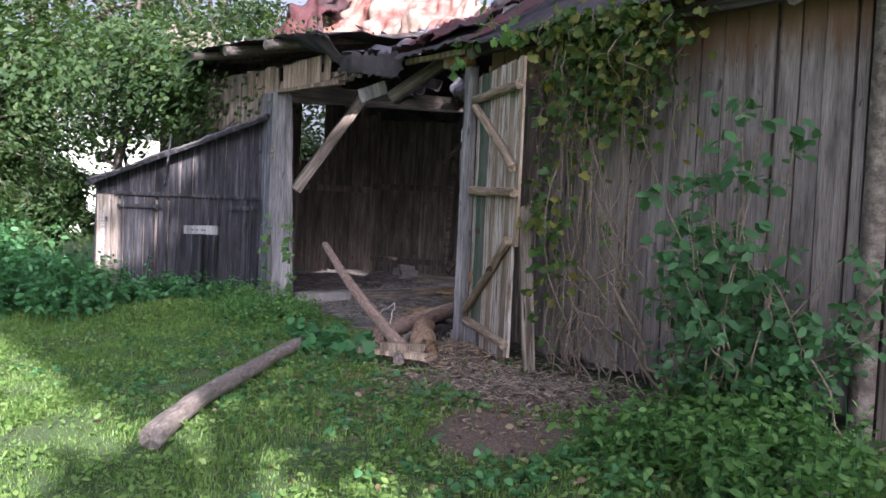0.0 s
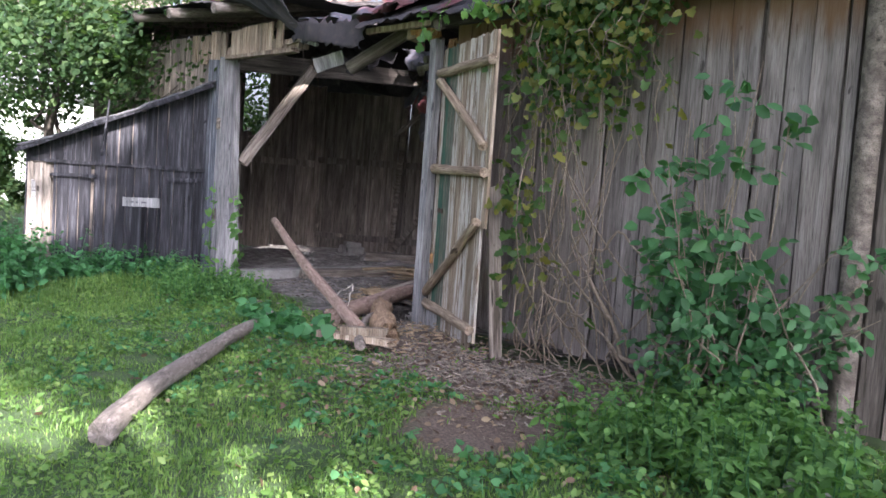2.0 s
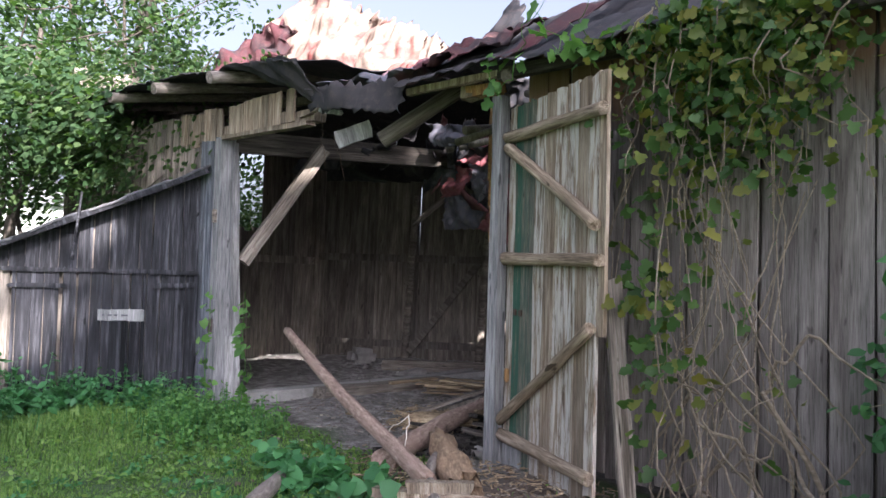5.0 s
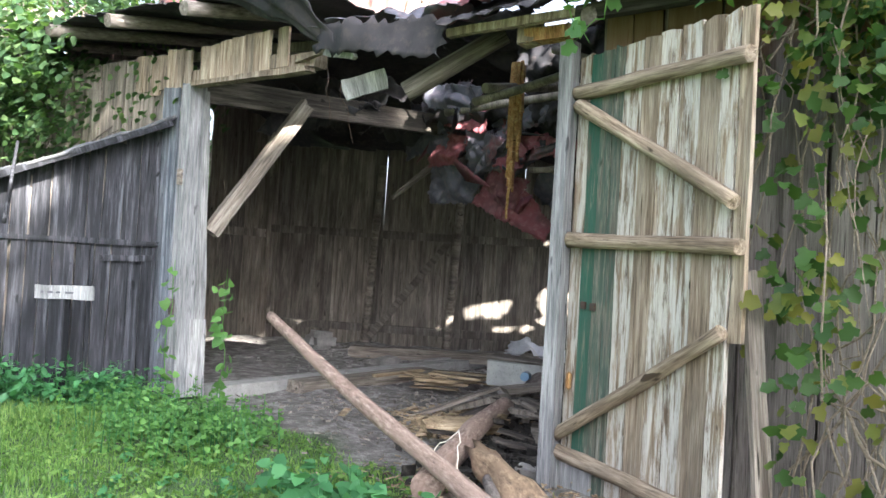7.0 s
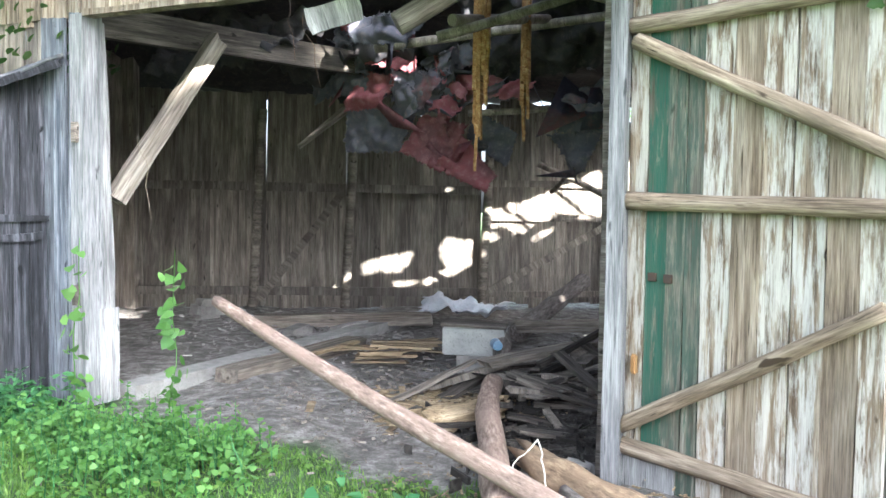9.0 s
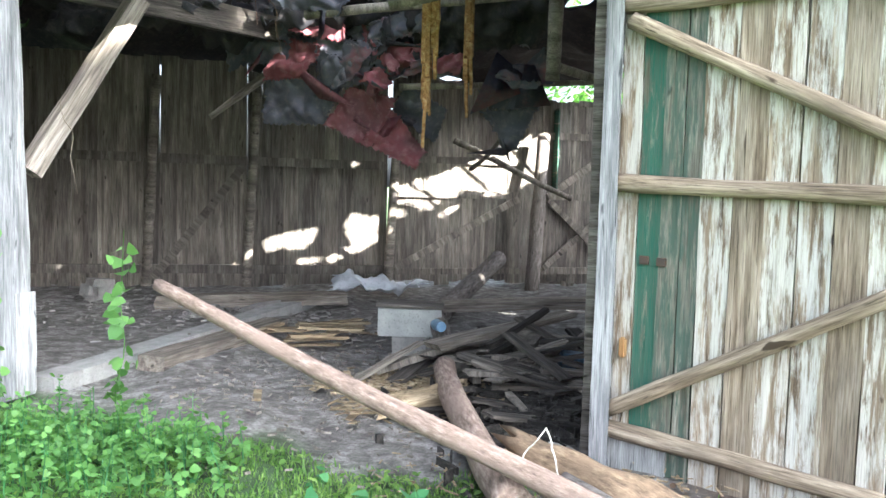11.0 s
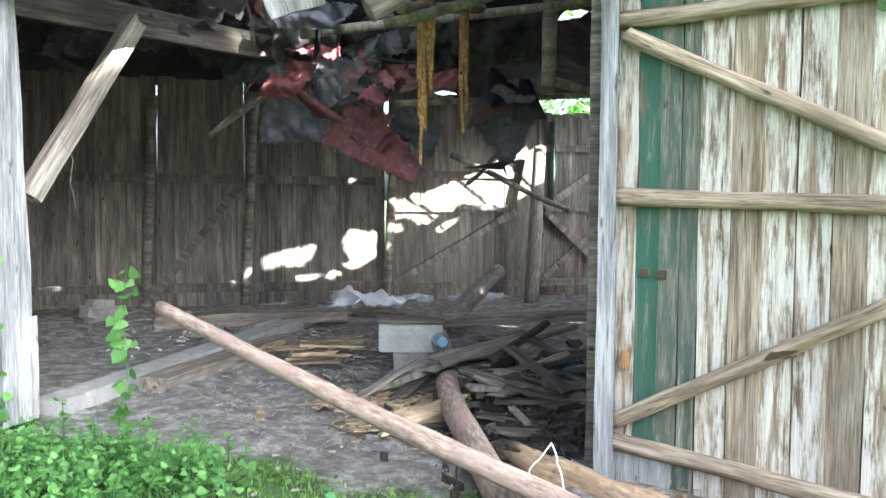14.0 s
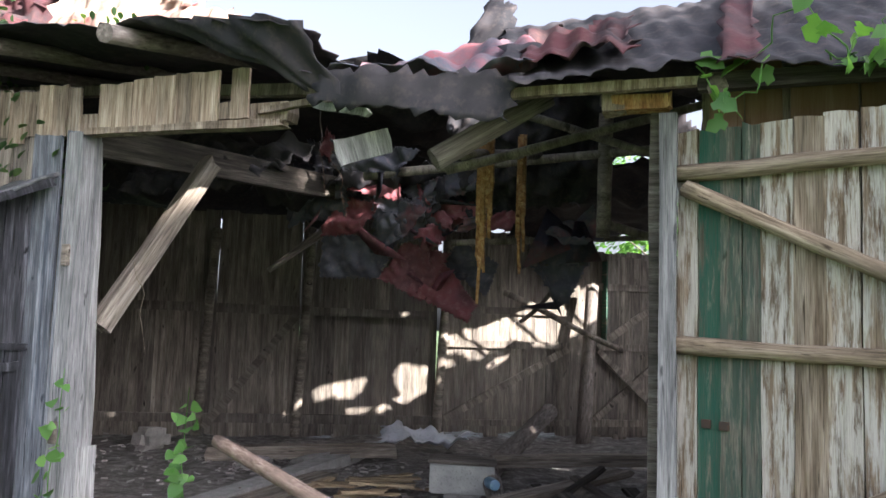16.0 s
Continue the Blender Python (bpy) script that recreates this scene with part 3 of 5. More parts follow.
def back_gate(name, s0, s1, top, label, material, green=False):
    g = thing(name, label, "door", back((s0 + s1) / 2, 0.3, 0.03), "back gate leaves")
    plank_wall(g, back(s0, 0, 0.03)[:2], back(s1, 0, 0.03)[:2], 0.32, top, 0.2, material, gap=-0.015, ragged=0.06, slit=0.12)
    for z in (0.5, 1.75, 2.75 if green else 2.3):
        board_between("batten", back(s0, z, 0.08), back(s1, z, 0.08), 0.11, 0.05, WOOD_INNER, g)
    board_between("brace", back(s0 + 0.05, 0.55, 0.11), back(s1 - 0.05, 1.7, 0.11), 0.1, 0.05, WOOD_INNER, g)
    if green:
        board_between("brace", back(s0 + 0.1, 1.75, 0.13), back(s1, 2.7, 0.13), 0.1, 0.05, WOOD_INNER, g)
        board_between("brace", back(s1 - 0.05, 0.5, 0.14), back(s0 + 0.1, 1.7, 0.14), 0.1, 0.05, WOOD_INNER, g)
    return g


back_gate("back_gate", 5.62, 7.78, 3.62, "brown board gate leaf with diagonal brace, partly broken", WOOD_INNER)
back_gate("back_gate", 8.15, 9.6, 3.3, "brown and green board gate leaf with crossed braces", WOOD_INNER, True)
plank_g = thing("green_board", "faded green board on the back gate leaf", "board", back(8.5, 1.8, 0.08))
board_between("board", back(8.35, 1.8, 0.075), back(8.36, 3.2, 0.075), 0.32, 0.02, WOOD_GREEN, plank_g, up=(0.5, -0.8, 0))

wall_left = thing("wall_left", "dark board gable wall with gaps of daylight", "wall", (-9.2, 2, 0.2), kind="structure")
plank_wall(wall_left, (-9.2, -0.05), (-9.05, 4.75), 0.2, 5.0, 0.2, WOOD_INNER, gap=-0.015, slit=0.4, ragged=0.1, tops=lambda f: 2.72 if 0.63 < f < 0.75 else 5.0)
board_between("rail", (-9.1, 0, 2.1), (-9.0, 4.7, 2.1), 0.14, 0.1, WOOD_INNER, wall_left)
part("corner_post", plank_bm(0.24, 4.6, 0.2, 0.02, 0.01, 4), WOOD_INNER, wall_left, "", pose(-9.02, 4.78, 0.15, 0, 0, 20))
wall_right = thing("wall_right", "grey board end wall of the barn", "wall", (6.2, 5, 0.2), kind="structure")
plank_wall(wall_right, (6.2, -0.1), (6.2, 10.4), 0.2, 3.6, 0.3, WOOD_INNER, tops=lambda f: 5.0 - abs(f - 0.22) * 1.8)
plank_wall(wall_right, back(11.1, 0)[:2], (6.2, 10.4), 0.2, 3.4, 0.3, WOOD_INNER)

# roofs
roof = thing("roof", "torn roof of dark and faded red corrugated sheets", "roof", (0, 2, 4), kind="structure")
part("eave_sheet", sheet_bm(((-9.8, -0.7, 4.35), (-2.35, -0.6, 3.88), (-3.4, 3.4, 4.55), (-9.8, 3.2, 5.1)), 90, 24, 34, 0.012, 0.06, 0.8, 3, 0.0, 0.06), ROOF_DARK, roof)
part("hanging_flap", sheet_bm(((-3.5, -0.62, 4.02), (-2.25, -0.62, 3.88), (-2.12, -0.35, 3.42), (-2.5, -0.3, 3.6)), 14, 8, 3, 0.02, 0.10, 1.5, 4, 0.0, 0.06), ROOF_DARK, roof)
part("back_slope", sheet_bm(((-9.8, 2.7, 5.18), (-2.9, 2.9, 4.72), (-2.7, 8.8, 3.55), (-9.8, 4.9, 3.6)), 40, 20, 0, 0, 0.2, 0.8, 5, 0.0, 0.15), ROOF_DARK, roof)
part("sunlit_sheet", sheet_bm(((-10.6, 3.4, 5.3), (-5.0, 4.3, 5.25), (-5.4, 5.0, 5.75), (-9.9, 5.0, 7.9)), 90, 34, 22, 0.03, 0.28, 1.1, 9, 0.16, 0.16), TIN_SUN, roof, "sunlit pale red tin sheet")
part("sunlit_sheet", sheet_bm(((-11.4, 2.8, 5.0), (-8.6, 3.0, 5.1), (-8.9, 4.0, 6.6), (-11.2, 4.2, 6.7)), 40, 20, 12, 0.03, 0.4, 1.4, 13, 0.25, 0.2), ROOF_RED, roof, "crumpled dark red tin sheet")
part("saddle_sheet", sheet_bm(((-2.45, -0.38, 3.58), (-0.85, -0.42, 3.50), (-1.1, 1.7, 4.45), (-2.55, 0.8, 3.92)), 44, 20, 6, 0.018, 0.16, 1.4, 21, 0.0, 0.07), TAR_MIX, roof)
part("drooping_sheet", sheet_bm(((-2.32, -0.42, 3.40), (-1.0, -0.40, 3.20), (-0.92, -0.40, 3.52), (-2.25, -0.42, 3.60)), 26, 8, 5, 0.012, 0.05, 1.5, 22, 0.0, 0.04), ROOF_DARK, roof)
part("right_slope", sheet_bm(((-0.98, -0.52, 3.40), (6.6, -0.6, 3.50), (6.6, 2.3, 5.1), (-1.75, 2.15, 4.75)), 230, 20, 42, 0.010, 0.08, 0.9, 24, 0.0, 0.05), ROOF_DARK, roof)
part("red_sheet", sheet_bm(((0.20, -0.54, 3.44), (0.42, -0.54, 3.44), (0.40, 1.9, 4.80), (0.22, 1.9, 4.80)), 8, 18, 1, 0.015, 0.10, 1.1, 25, 0.0, 0.03), ROOF_RED, roof)
part("red_sheet", sheet_bm(((-0.95, -0.30, 3.56), (-0.25, -0.45, 3.52), (-0.45, 1.0, 4.32), (-1.3, 1.3, 4.40)), 24, 18, 4, 0.02, 0.18, 1.4, 29, 0.15, 0.08), ROOF_RED, roof)
part("ridge_tip", sheet_bm(((-2.05, 1.7, 4.30), (-1.55, 2.0, 4.62), (-1.66, 2.2, 5.0), (-1.86, 2.15, 5.02)), 8, 8, 0, 0, 0.10, 2, 26, 0.0, 0.04), ROOF_DARK, roof)
part("torn_slope", sheet_bm(((-3.9, 2.6, 4.50), (2.5, 1.7, 4.58), (2.2, 6.0, 4.35), (-3.7, 5.8, 4.1)), 110, 70, 0, 0, 0.25, 0.9, 33, 0.0, 0.10, tears=((0.31, 0.12, 0.06, 0.10), (0.40, 0.05, 0.03, 0.06), (0.62, 0.44, 0.010, 0.03), (0.612, 0.62, 0.032, 0.085), (0.715, 0.64, 0.035, 0.055), (0.70, 0.86, 0.075, 0.085), (0.79, 0.74, 0.055, 0.085))), ROOF_DARK, roof)
part("torn_slope", sheet_bm(((0.9, 5.75, 4.36), (2.4, 5.8, 4.42), (2.3, 6.62, 4.42), (1.1, 6.55, 4.36)), 30, 20, 0, 0, 0.16, 1.1, 35, 0.0, 0.10, tears=((0.24, 0.42, 0.05, 0.16), (0.48, 0.85, 0.06, 0.2))), ROOF_DARK, roof)
part("torn_slope", sheet_bm(((-1.0, 7.95, 4.45), (2.4, 7.60, 4.5), (2.3, 10.4, 4.95), (-1.6, 9.4, 4.85)), 50, 40, 0, 0, 0.18, 0.9, 36, 0.0, 0.12), ROOF_DARK, roof)
part("torn_slope", sheet_bm(((-3.3, 5.7, 4.12), (-0.25, 5.8, 4.2), (-0.9, 9.2, 3.55), (-3.2, 8.7, 3.5)), 26, 30, 0, 0, 0.2, 0.9, 34, 0.12, 0.15), ROOF_DARK, roof)
part("far_slope", sheet_bm(((2.3, 2.0, 5.0), (6.6, 2.3, 5.1), (6.6, 10.6, 4.2), (2.5, 10.2, 4.9)), 40, 40, 0, 0, 0.2, 0.8, 27, 0.0, 0.12), ROOF_DARK, roof)
for i, x in enumerate((-9.2, -7.6, -6.2, -5.0, -3.7)):
    log_between("rafter", (x, -0.75, 4.02 - 0.05 * (x + 9) + 0.12), (x - 0.1, 3.3, 4.75), 0.07, 0.06, BARK_LOG, roof, seed=60 + i, sides=8, rings=8)
for i, (x, y) in enumerate(((-0.3, 6.1), (-0.4, 6.75), (-0.2, 7.4))):
    log_between("batten", (x, y, 4.36), (x + 2.5, y - 0.1, 4.46), 0.035, 0.03, BARK_LOG, roof, seed=70 + i, sides=6, rings=8)
for i, x in enumerate((0.2, 1.4, 2.6, 3.8, 5.0)):
    log_between("rafter", (x, -0.35, 3.36), (x, 2.2, 4.70), 0.06, 0.055, BARK_LOG, roof, seed=80 + i, sides=8, rings=8)
board_between("purlin", (-1.0, -0.30, 3.41), (0.1, -0.30, 3.41), 0.05, 0.06, WOOD_TAN, roof)
board_between("purlin", (0.1, -0.30, 3.40), (6.2, -0.34, 3.40), 0.08, 0.08, WOOD_CHAR, roof)
board_between("purlin", (-9.5, 1.5, 4.45), (-3.0, 1.4, 4.05), 0.1, 0.1, WOOD_INNER, roof)

# gate frame
post_l = thing("gate_post", "pale weathered square gate post with mortices", "post", (-4.36, -0.12, 0.2), "gate posts")
part("post", plank_bm(0.15, 3.15, 0.20, 0.01, 0.010, 8), WOOD_POST, post_l, "", pose(-4.41, -0.09, 0.22))
part("jamb", plank_bm(0.13, 3.12, 0.17, 0.02, 0.012, 8), WOOD_POST, post_l, "", pose(-4.44, 0.14, 0.22, 2.6, 0, 0))
part("patch_board", plank_bm(0.025, 0.75, 0.20, 0.03, 0.006, 4), WOOD_POST, post_l, "", pose(-4.335, 0.06, 0.24))
for z in (1.05, 2.35):
    part("mortice_block", block_bm(0.05, 0.05, 0.16, 0.006), WOOD_BEAM, post_l, "", pose(-4.41, -0.20, z))
post_r = thing("gate_post", "narrow pale gate post with iron hinge", "post", (-0.13, -0.08, 0.15), "gate posts")
part("post", plank_bm(0.10, 3.12, 0.11, 0.01, 0.006, 6), WOOD_POST, post_r, "", pose(-0.085, -0.07, 0.17))
part("post_back", plank_bm(0.10, 3.15, 0.05, 0.02, 0.006, 6), WOOD_BEAM, post_r, "", pose(-0.155, 0.03, 0.17))
for z in (0.42, 2.72):
    part("hinge", block_bm(0.035, 0.03, 0.26, 0.006), IRON, post_r, "rusty iron hinge", pose(-0.055, -0.10, z))
part("broken_head", block_bm(0.34, 0.14, 0.10, 0.01, 0.012), WOOD_BROKEN, post_r, "", pose(-0.24, -0.10, 3.31))
part("head_block", block_bm(0.14, 0.14, 0.20, 0.01, 0.012), WOOD_TAN, post_r, "", pose(-0.40, -0.10, 3.30))

lintel = thing("lintel", "old wooden lintel beam over the gate opening", "beam", (-3.6, 0, 3.3))
board_between("beam", (-4.5, -0.02, 3.45), (-2.62, -0.02, 3.45), 0.13, 0.16, WOOD_TAN, lintel, 0.05)
board_between("sagging_board", (-4.46, 0.0, 3.36), (-3.93, 4.0, 3.56), 0.26, 0.10, WOOD_CHAR, lintel, 0.10)
header = thing("header_boards", "short pale boards nailed above the opening", "board", (-3.5, -0.15, 3.4))
x = -4.24
for w, z0, z1 in ((0.17, 3.38, 3.72), (0.14, 3.38, 3.72), (0.18, 3.38, 3.74), (0.20, 3.38, 3.75), (0.13, 3.38, 3.76), (0.24, 3.39, 3.76), (0.10, 3.40, 3.52), (0.15, 3.40, 3.76)):
    part("board", plank_bm(w - 0.008, z1 - z0, 0.025, 0.008, 0.003, 2), WOOD_TAN, header, "", pose(x + w / 2, -0.155, z0))
    x += w
board_between("ledge", (-4.32, -0.15, 3.36), (-2.62, -0.15, 3.345), 0.04, 0.12, WOOD_TAN, header, 0.05)
board_between("brace", (-4.42, 0.20, 1.90), (-4.17, 1.2, 3.40), 0.15, 0.12, WOOD_BEAM, None, 0.02, label="diagonal wooden brace from gate post to tie beam", category="brace")
log_between("broken_rafter", (-1.56, -0.10, 3.06), (-0.9, 0.3, 3.55), 0.085, 0.08, WOOD_BEAM, seed=5, knob=0.03, sides=6, rings=5, label="broken square rafter end under the sagging roof", category="rafter")
board_between("loose_board", (-2.26, -0.10, 3.13), (-1.95, 0.1, 3.25), 0.17, 0.03, WOOD_POST, None, 0.02, label="pale board hanging under the sagging roof", category="board")
board_between("broken_lath", (-2.85, -0.12, 3.46), (-2.1, -0.2, 3.50), 0.04, 0.05, WOOD_TAN, None, 0.05, label="broken lath sticking out beside the header boards", category="lath")
board_between("broken_lath", (-2.35, -0.25, 3.43), (-1.95, -0.32, 3.34), 0.05, 0.04, WOOD_POST, None, 0.04, label="broken pale lath under the drooping sheet", category="lath")

# ---- open gate leaf ----
DOOR_D = Vector((1.42, -0.72, -0.045)).normalized()
DOOR_N = Vector((-0.45, -0.89, 0)).normalized()


def door_at(s, z, off=0.0):
    p = DOOR_D * s + DOOR_N * off
    return Vector((p.x, p.y, z + p.z))


gate_leaf = thing("gate_leaf", "open barn gate leaf of worn pale and green boards", "door", (0.7, -0.36, 0.2))
turn = math.degrees(math.atan2(DOOR_D.y, DOOR_D.x))
s = -0.03
for i, (w, mat) in enumerate(((0.13, WOOD_DOOR), (0.14, WOOD_GREEN), (0.13, WOOD_DULL), (0.11, WOOD_DULL), (0.18, WOOD_DOOR), (0.18, WOOD_TAN), (0.17, WOOD_DOOR), (0.17, WOOD_DOOR), (0.17, WOOD_TAN), (0.14, WOOD_DOOR), (0.10, WOOD_TAN))):
    z0 = 0.22 + rnd.uniform(-0.03, 0.02)
    if i == 9:
        z0 = 0.34
    if i == 10:
        z0 = 1.42
    p = door_at(s + w / 2, z0)
    part("board", plank_bm(w - 0.006, 3.19 - z0, 0.028, 0.02, 0.005, 6), mat, gate_leaf, "green painted board" if mat is WOOD_GREEN else "", pose(p.x, p.y, p.z, 0, rnd.uniform(-0.2, 0.2), turn))
    s += w
for a, b in (((-0.04, 2.93), (1.60, 2.93)), ((-0.02, 1.92), (1.60, 1.92)), ((-0.07, 0.47), (1.50, 0.47))):
    log_between("batten", door_at(*a, 0.05), door_at(*b, 0.05), 0.052, 0.045, WOOD_BATTEN, gate_leaf, 0.012, int(a[1] * 10), 0.01, 0.10, 10, 22)
for a, b in (((0.05, 2.84), (1.55, 2.15)), ((-0.02, 0.58), (1.50, 1.47))):
    log_between("brace", door_at(*a, 0.06), door_at(*b, 0.06), 0.048, 0.044, WOOD_BATTEN, gate_leaf, 0.012, int(a[1] * 7), 0.01, 0.10, 10, 22)
p = door_at(0.14, 0.2, 0.02)
part("patch_board", plank_bm(0.42, 0.30, 0.02, 0.01, 0.004, 2), WOOD_POST, gate_leaf, "", pose(p.x, p.y, p.z, 0, 0, turn))
p = door_at(0.05, 0.9, 0.03)
part("knot", block_bm(0.05, 0.03, 0.12, 0.012), WOOD_BROKEN, gate_leaf, "", pose(p.x, p.y, p.z, 0, 0, turn))
for s in (0.16, 0.27):
    p = door_at(s, 1.46, 0.02)
    part("lock_plate", block_bm(0.06, 0.012, 0.05, 0.003), IRON, gate_leaf, "rusty iron plate", pose(p.x, p.y, p.z, 0, 0, turn))
board_between("leaning_plank", (1.56, -0.62, 0.2), (1.42, -0.64, 1.75), 0.11, 0.03, WOOD_BEAM, None, 0.03, up=(0.4, 0.9, 0), label="brown plank leaning behind the open gate leaf", category="plank")
log_between("wall_post", (4.40, -0.16, 0.1), (4.40, -0.14, 3.45), 0.09, 0.085, WOOD_INNER, seed=7, knob=0.02, sides=8, label="dark corner post between the board walls", category="post")

# ---- lean-to shed ----
SA, SB = Vector((-4.74, -0.20)), Vector((-5.65, -2.35))
SW = (SB - SA).normalized()
SN = Vector((-SW.y, SW.x))
if SN.x < 0:
    SN = -SN
SL = (SB - SA).length
shed = thing("lean_to_shed", "low blue-grey board lean-to with dark felt roof", "shed", (*(SA + SB) / 2, 0.25))


def shed_at(f, z, off=0.0):
    p = SA + SW * (SL * f) + SN * off
    return (p.x, p.y, z)


def plank_row(parent, name, f0, f1, z0, z1f, width, mat, off):
    f = f0
    while f < f1 - 0.01:
        w = min(width * rnd.uniform(0.75, 1.2) / SL, f1 - f)
        fm = f + w / 2
        p = shed_at(fm, z0, off)
        part(name, plank_bm(w * SL - 0.008, z1f(fm) - z0 + rnd.uniform(-0.01, 0.01), 0.024, 0.01, 0.004, 3), mat, parent, "",
             pose(*p, 0, rnd.uniform(-0.5, 0.5), math.degrees(math.atan2(-SW.y, -SW.x))))
        f += w


def shed_top(f):
    return 2.95 - 1.06 * f


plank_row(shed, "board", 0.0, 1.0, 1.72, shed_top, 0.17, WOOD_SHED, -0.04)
plank_row(shed, "backing_board", 0.0, 1.0, 0.2, lambda f: shed_top(f) - 0.06, 0.5, WOOD_INNER, -0.085)
plank_row(shed, "backing_board", 0.08, 0.97, 0.2, lambda f: shed_top(f) - 0.08, 0.5, WOOD_INNER, -0.115)
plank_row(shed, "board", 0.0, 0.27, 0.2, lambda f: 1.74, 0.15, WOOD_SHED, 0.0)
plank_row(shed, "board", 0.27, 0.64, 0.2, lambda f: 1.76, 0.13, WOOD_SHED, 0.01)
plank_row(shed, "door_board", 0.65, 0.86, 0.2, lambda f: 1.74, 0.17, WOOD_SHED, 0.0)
plank_row(shed, "board", 0.87, 1.0, 0.2, lambda f: 1.7, 0.13, WOOD_INNER, -0.03)
board_between("rail", shed_at(0.0, 1.745, 0.03), shed_at(0.9, 1.735, 0.03), 0.05, 0.04, WOOD_SHED, shed)
board_between("rail", shed_at(0.02, 1.60, 0.04), shed_at(0.22, 1.58, 0.04), 0.06, 0.03, WOOD_SHED, shed)
board_between("rail", shed_at(0.62, 1.56, 0.04), shed_at(0.88, 1.55, 0.04), 0.06, 0.03, WOOD_SHED, shed)
board_between("slat", shed_at(0.96, 0.8, 0.02), shed_at(0.965, 1.45, 0.02), 0.05, 0.02, WOOD_POST, shed, up=(0.4, -0.9, 0))
c = [shed_at(-0.02, 3.02, 0.22), shed_at(1.06, 1.88, 0.22), shed_at(1.06, 1.88, -3.2), shed_at(-0.02, 3.02, -3.2)]
part("felt_roof", sheet_bm(c, 26, 20, 0, 0, 0.06, 1.1, 31, 0, 0.03, thick=0.03), SHED_FELT, shed)
board_between("bargeboard", shed_at(-0.02, 2.98, 0.2), shed_at(1.06, 1.84, 0.2), 0.07, 0.03, WOOD_SHED, shed)
part("end_wall", block_bm(3.0, 0.05, 1.7, 0.01), WOOD_SHED, shed, "", pose(*shed_at(1.0, 0.15, -1.55), 0, 0, math.degrees(math.atan2(SN.y, SN.x))))
log_between("stick", shed_at(0.60, 1.85, 0.27), shed_at(0.57, 2.62, 0.24), 0.018, 0.014, WOOD_SHED, sides=6, rings=6, seed=3, label="thin grey stick leaning against the shed roof", category="stick")
sign = thing("sign_post", "short post with a small pale lettered board", "sign", (-4.75, -1.18, 0.2))
part("post", plank_bm(0.17, 1.02, 0.08, 0.02, 0.006, 4), WOOD_SHED, sign, "", pose(-4.74, -1.17, 0.15, 0, 0, 25))
bd = board_between("board", (-4.90, -1.33, 1.24), (-4.42, -1.02, 1.25), 0.13, 0.025, WOOD_POST, sign, 0.006)
for k, (u, w) in enumerate(((0.06, 0.03), (0.13, 0.05), (0.21, 0.04), (0.30, 0.08))):
    mm, _ = between((-4.90, -1.33, 1.24), (-4.42, -1.02, 1.25))
    part("lettering", block_bm(w, 0.004, 0.02, 0.0), INK, sign, "", mm @ pose(u + w / 2, -0.0165, -0.01))

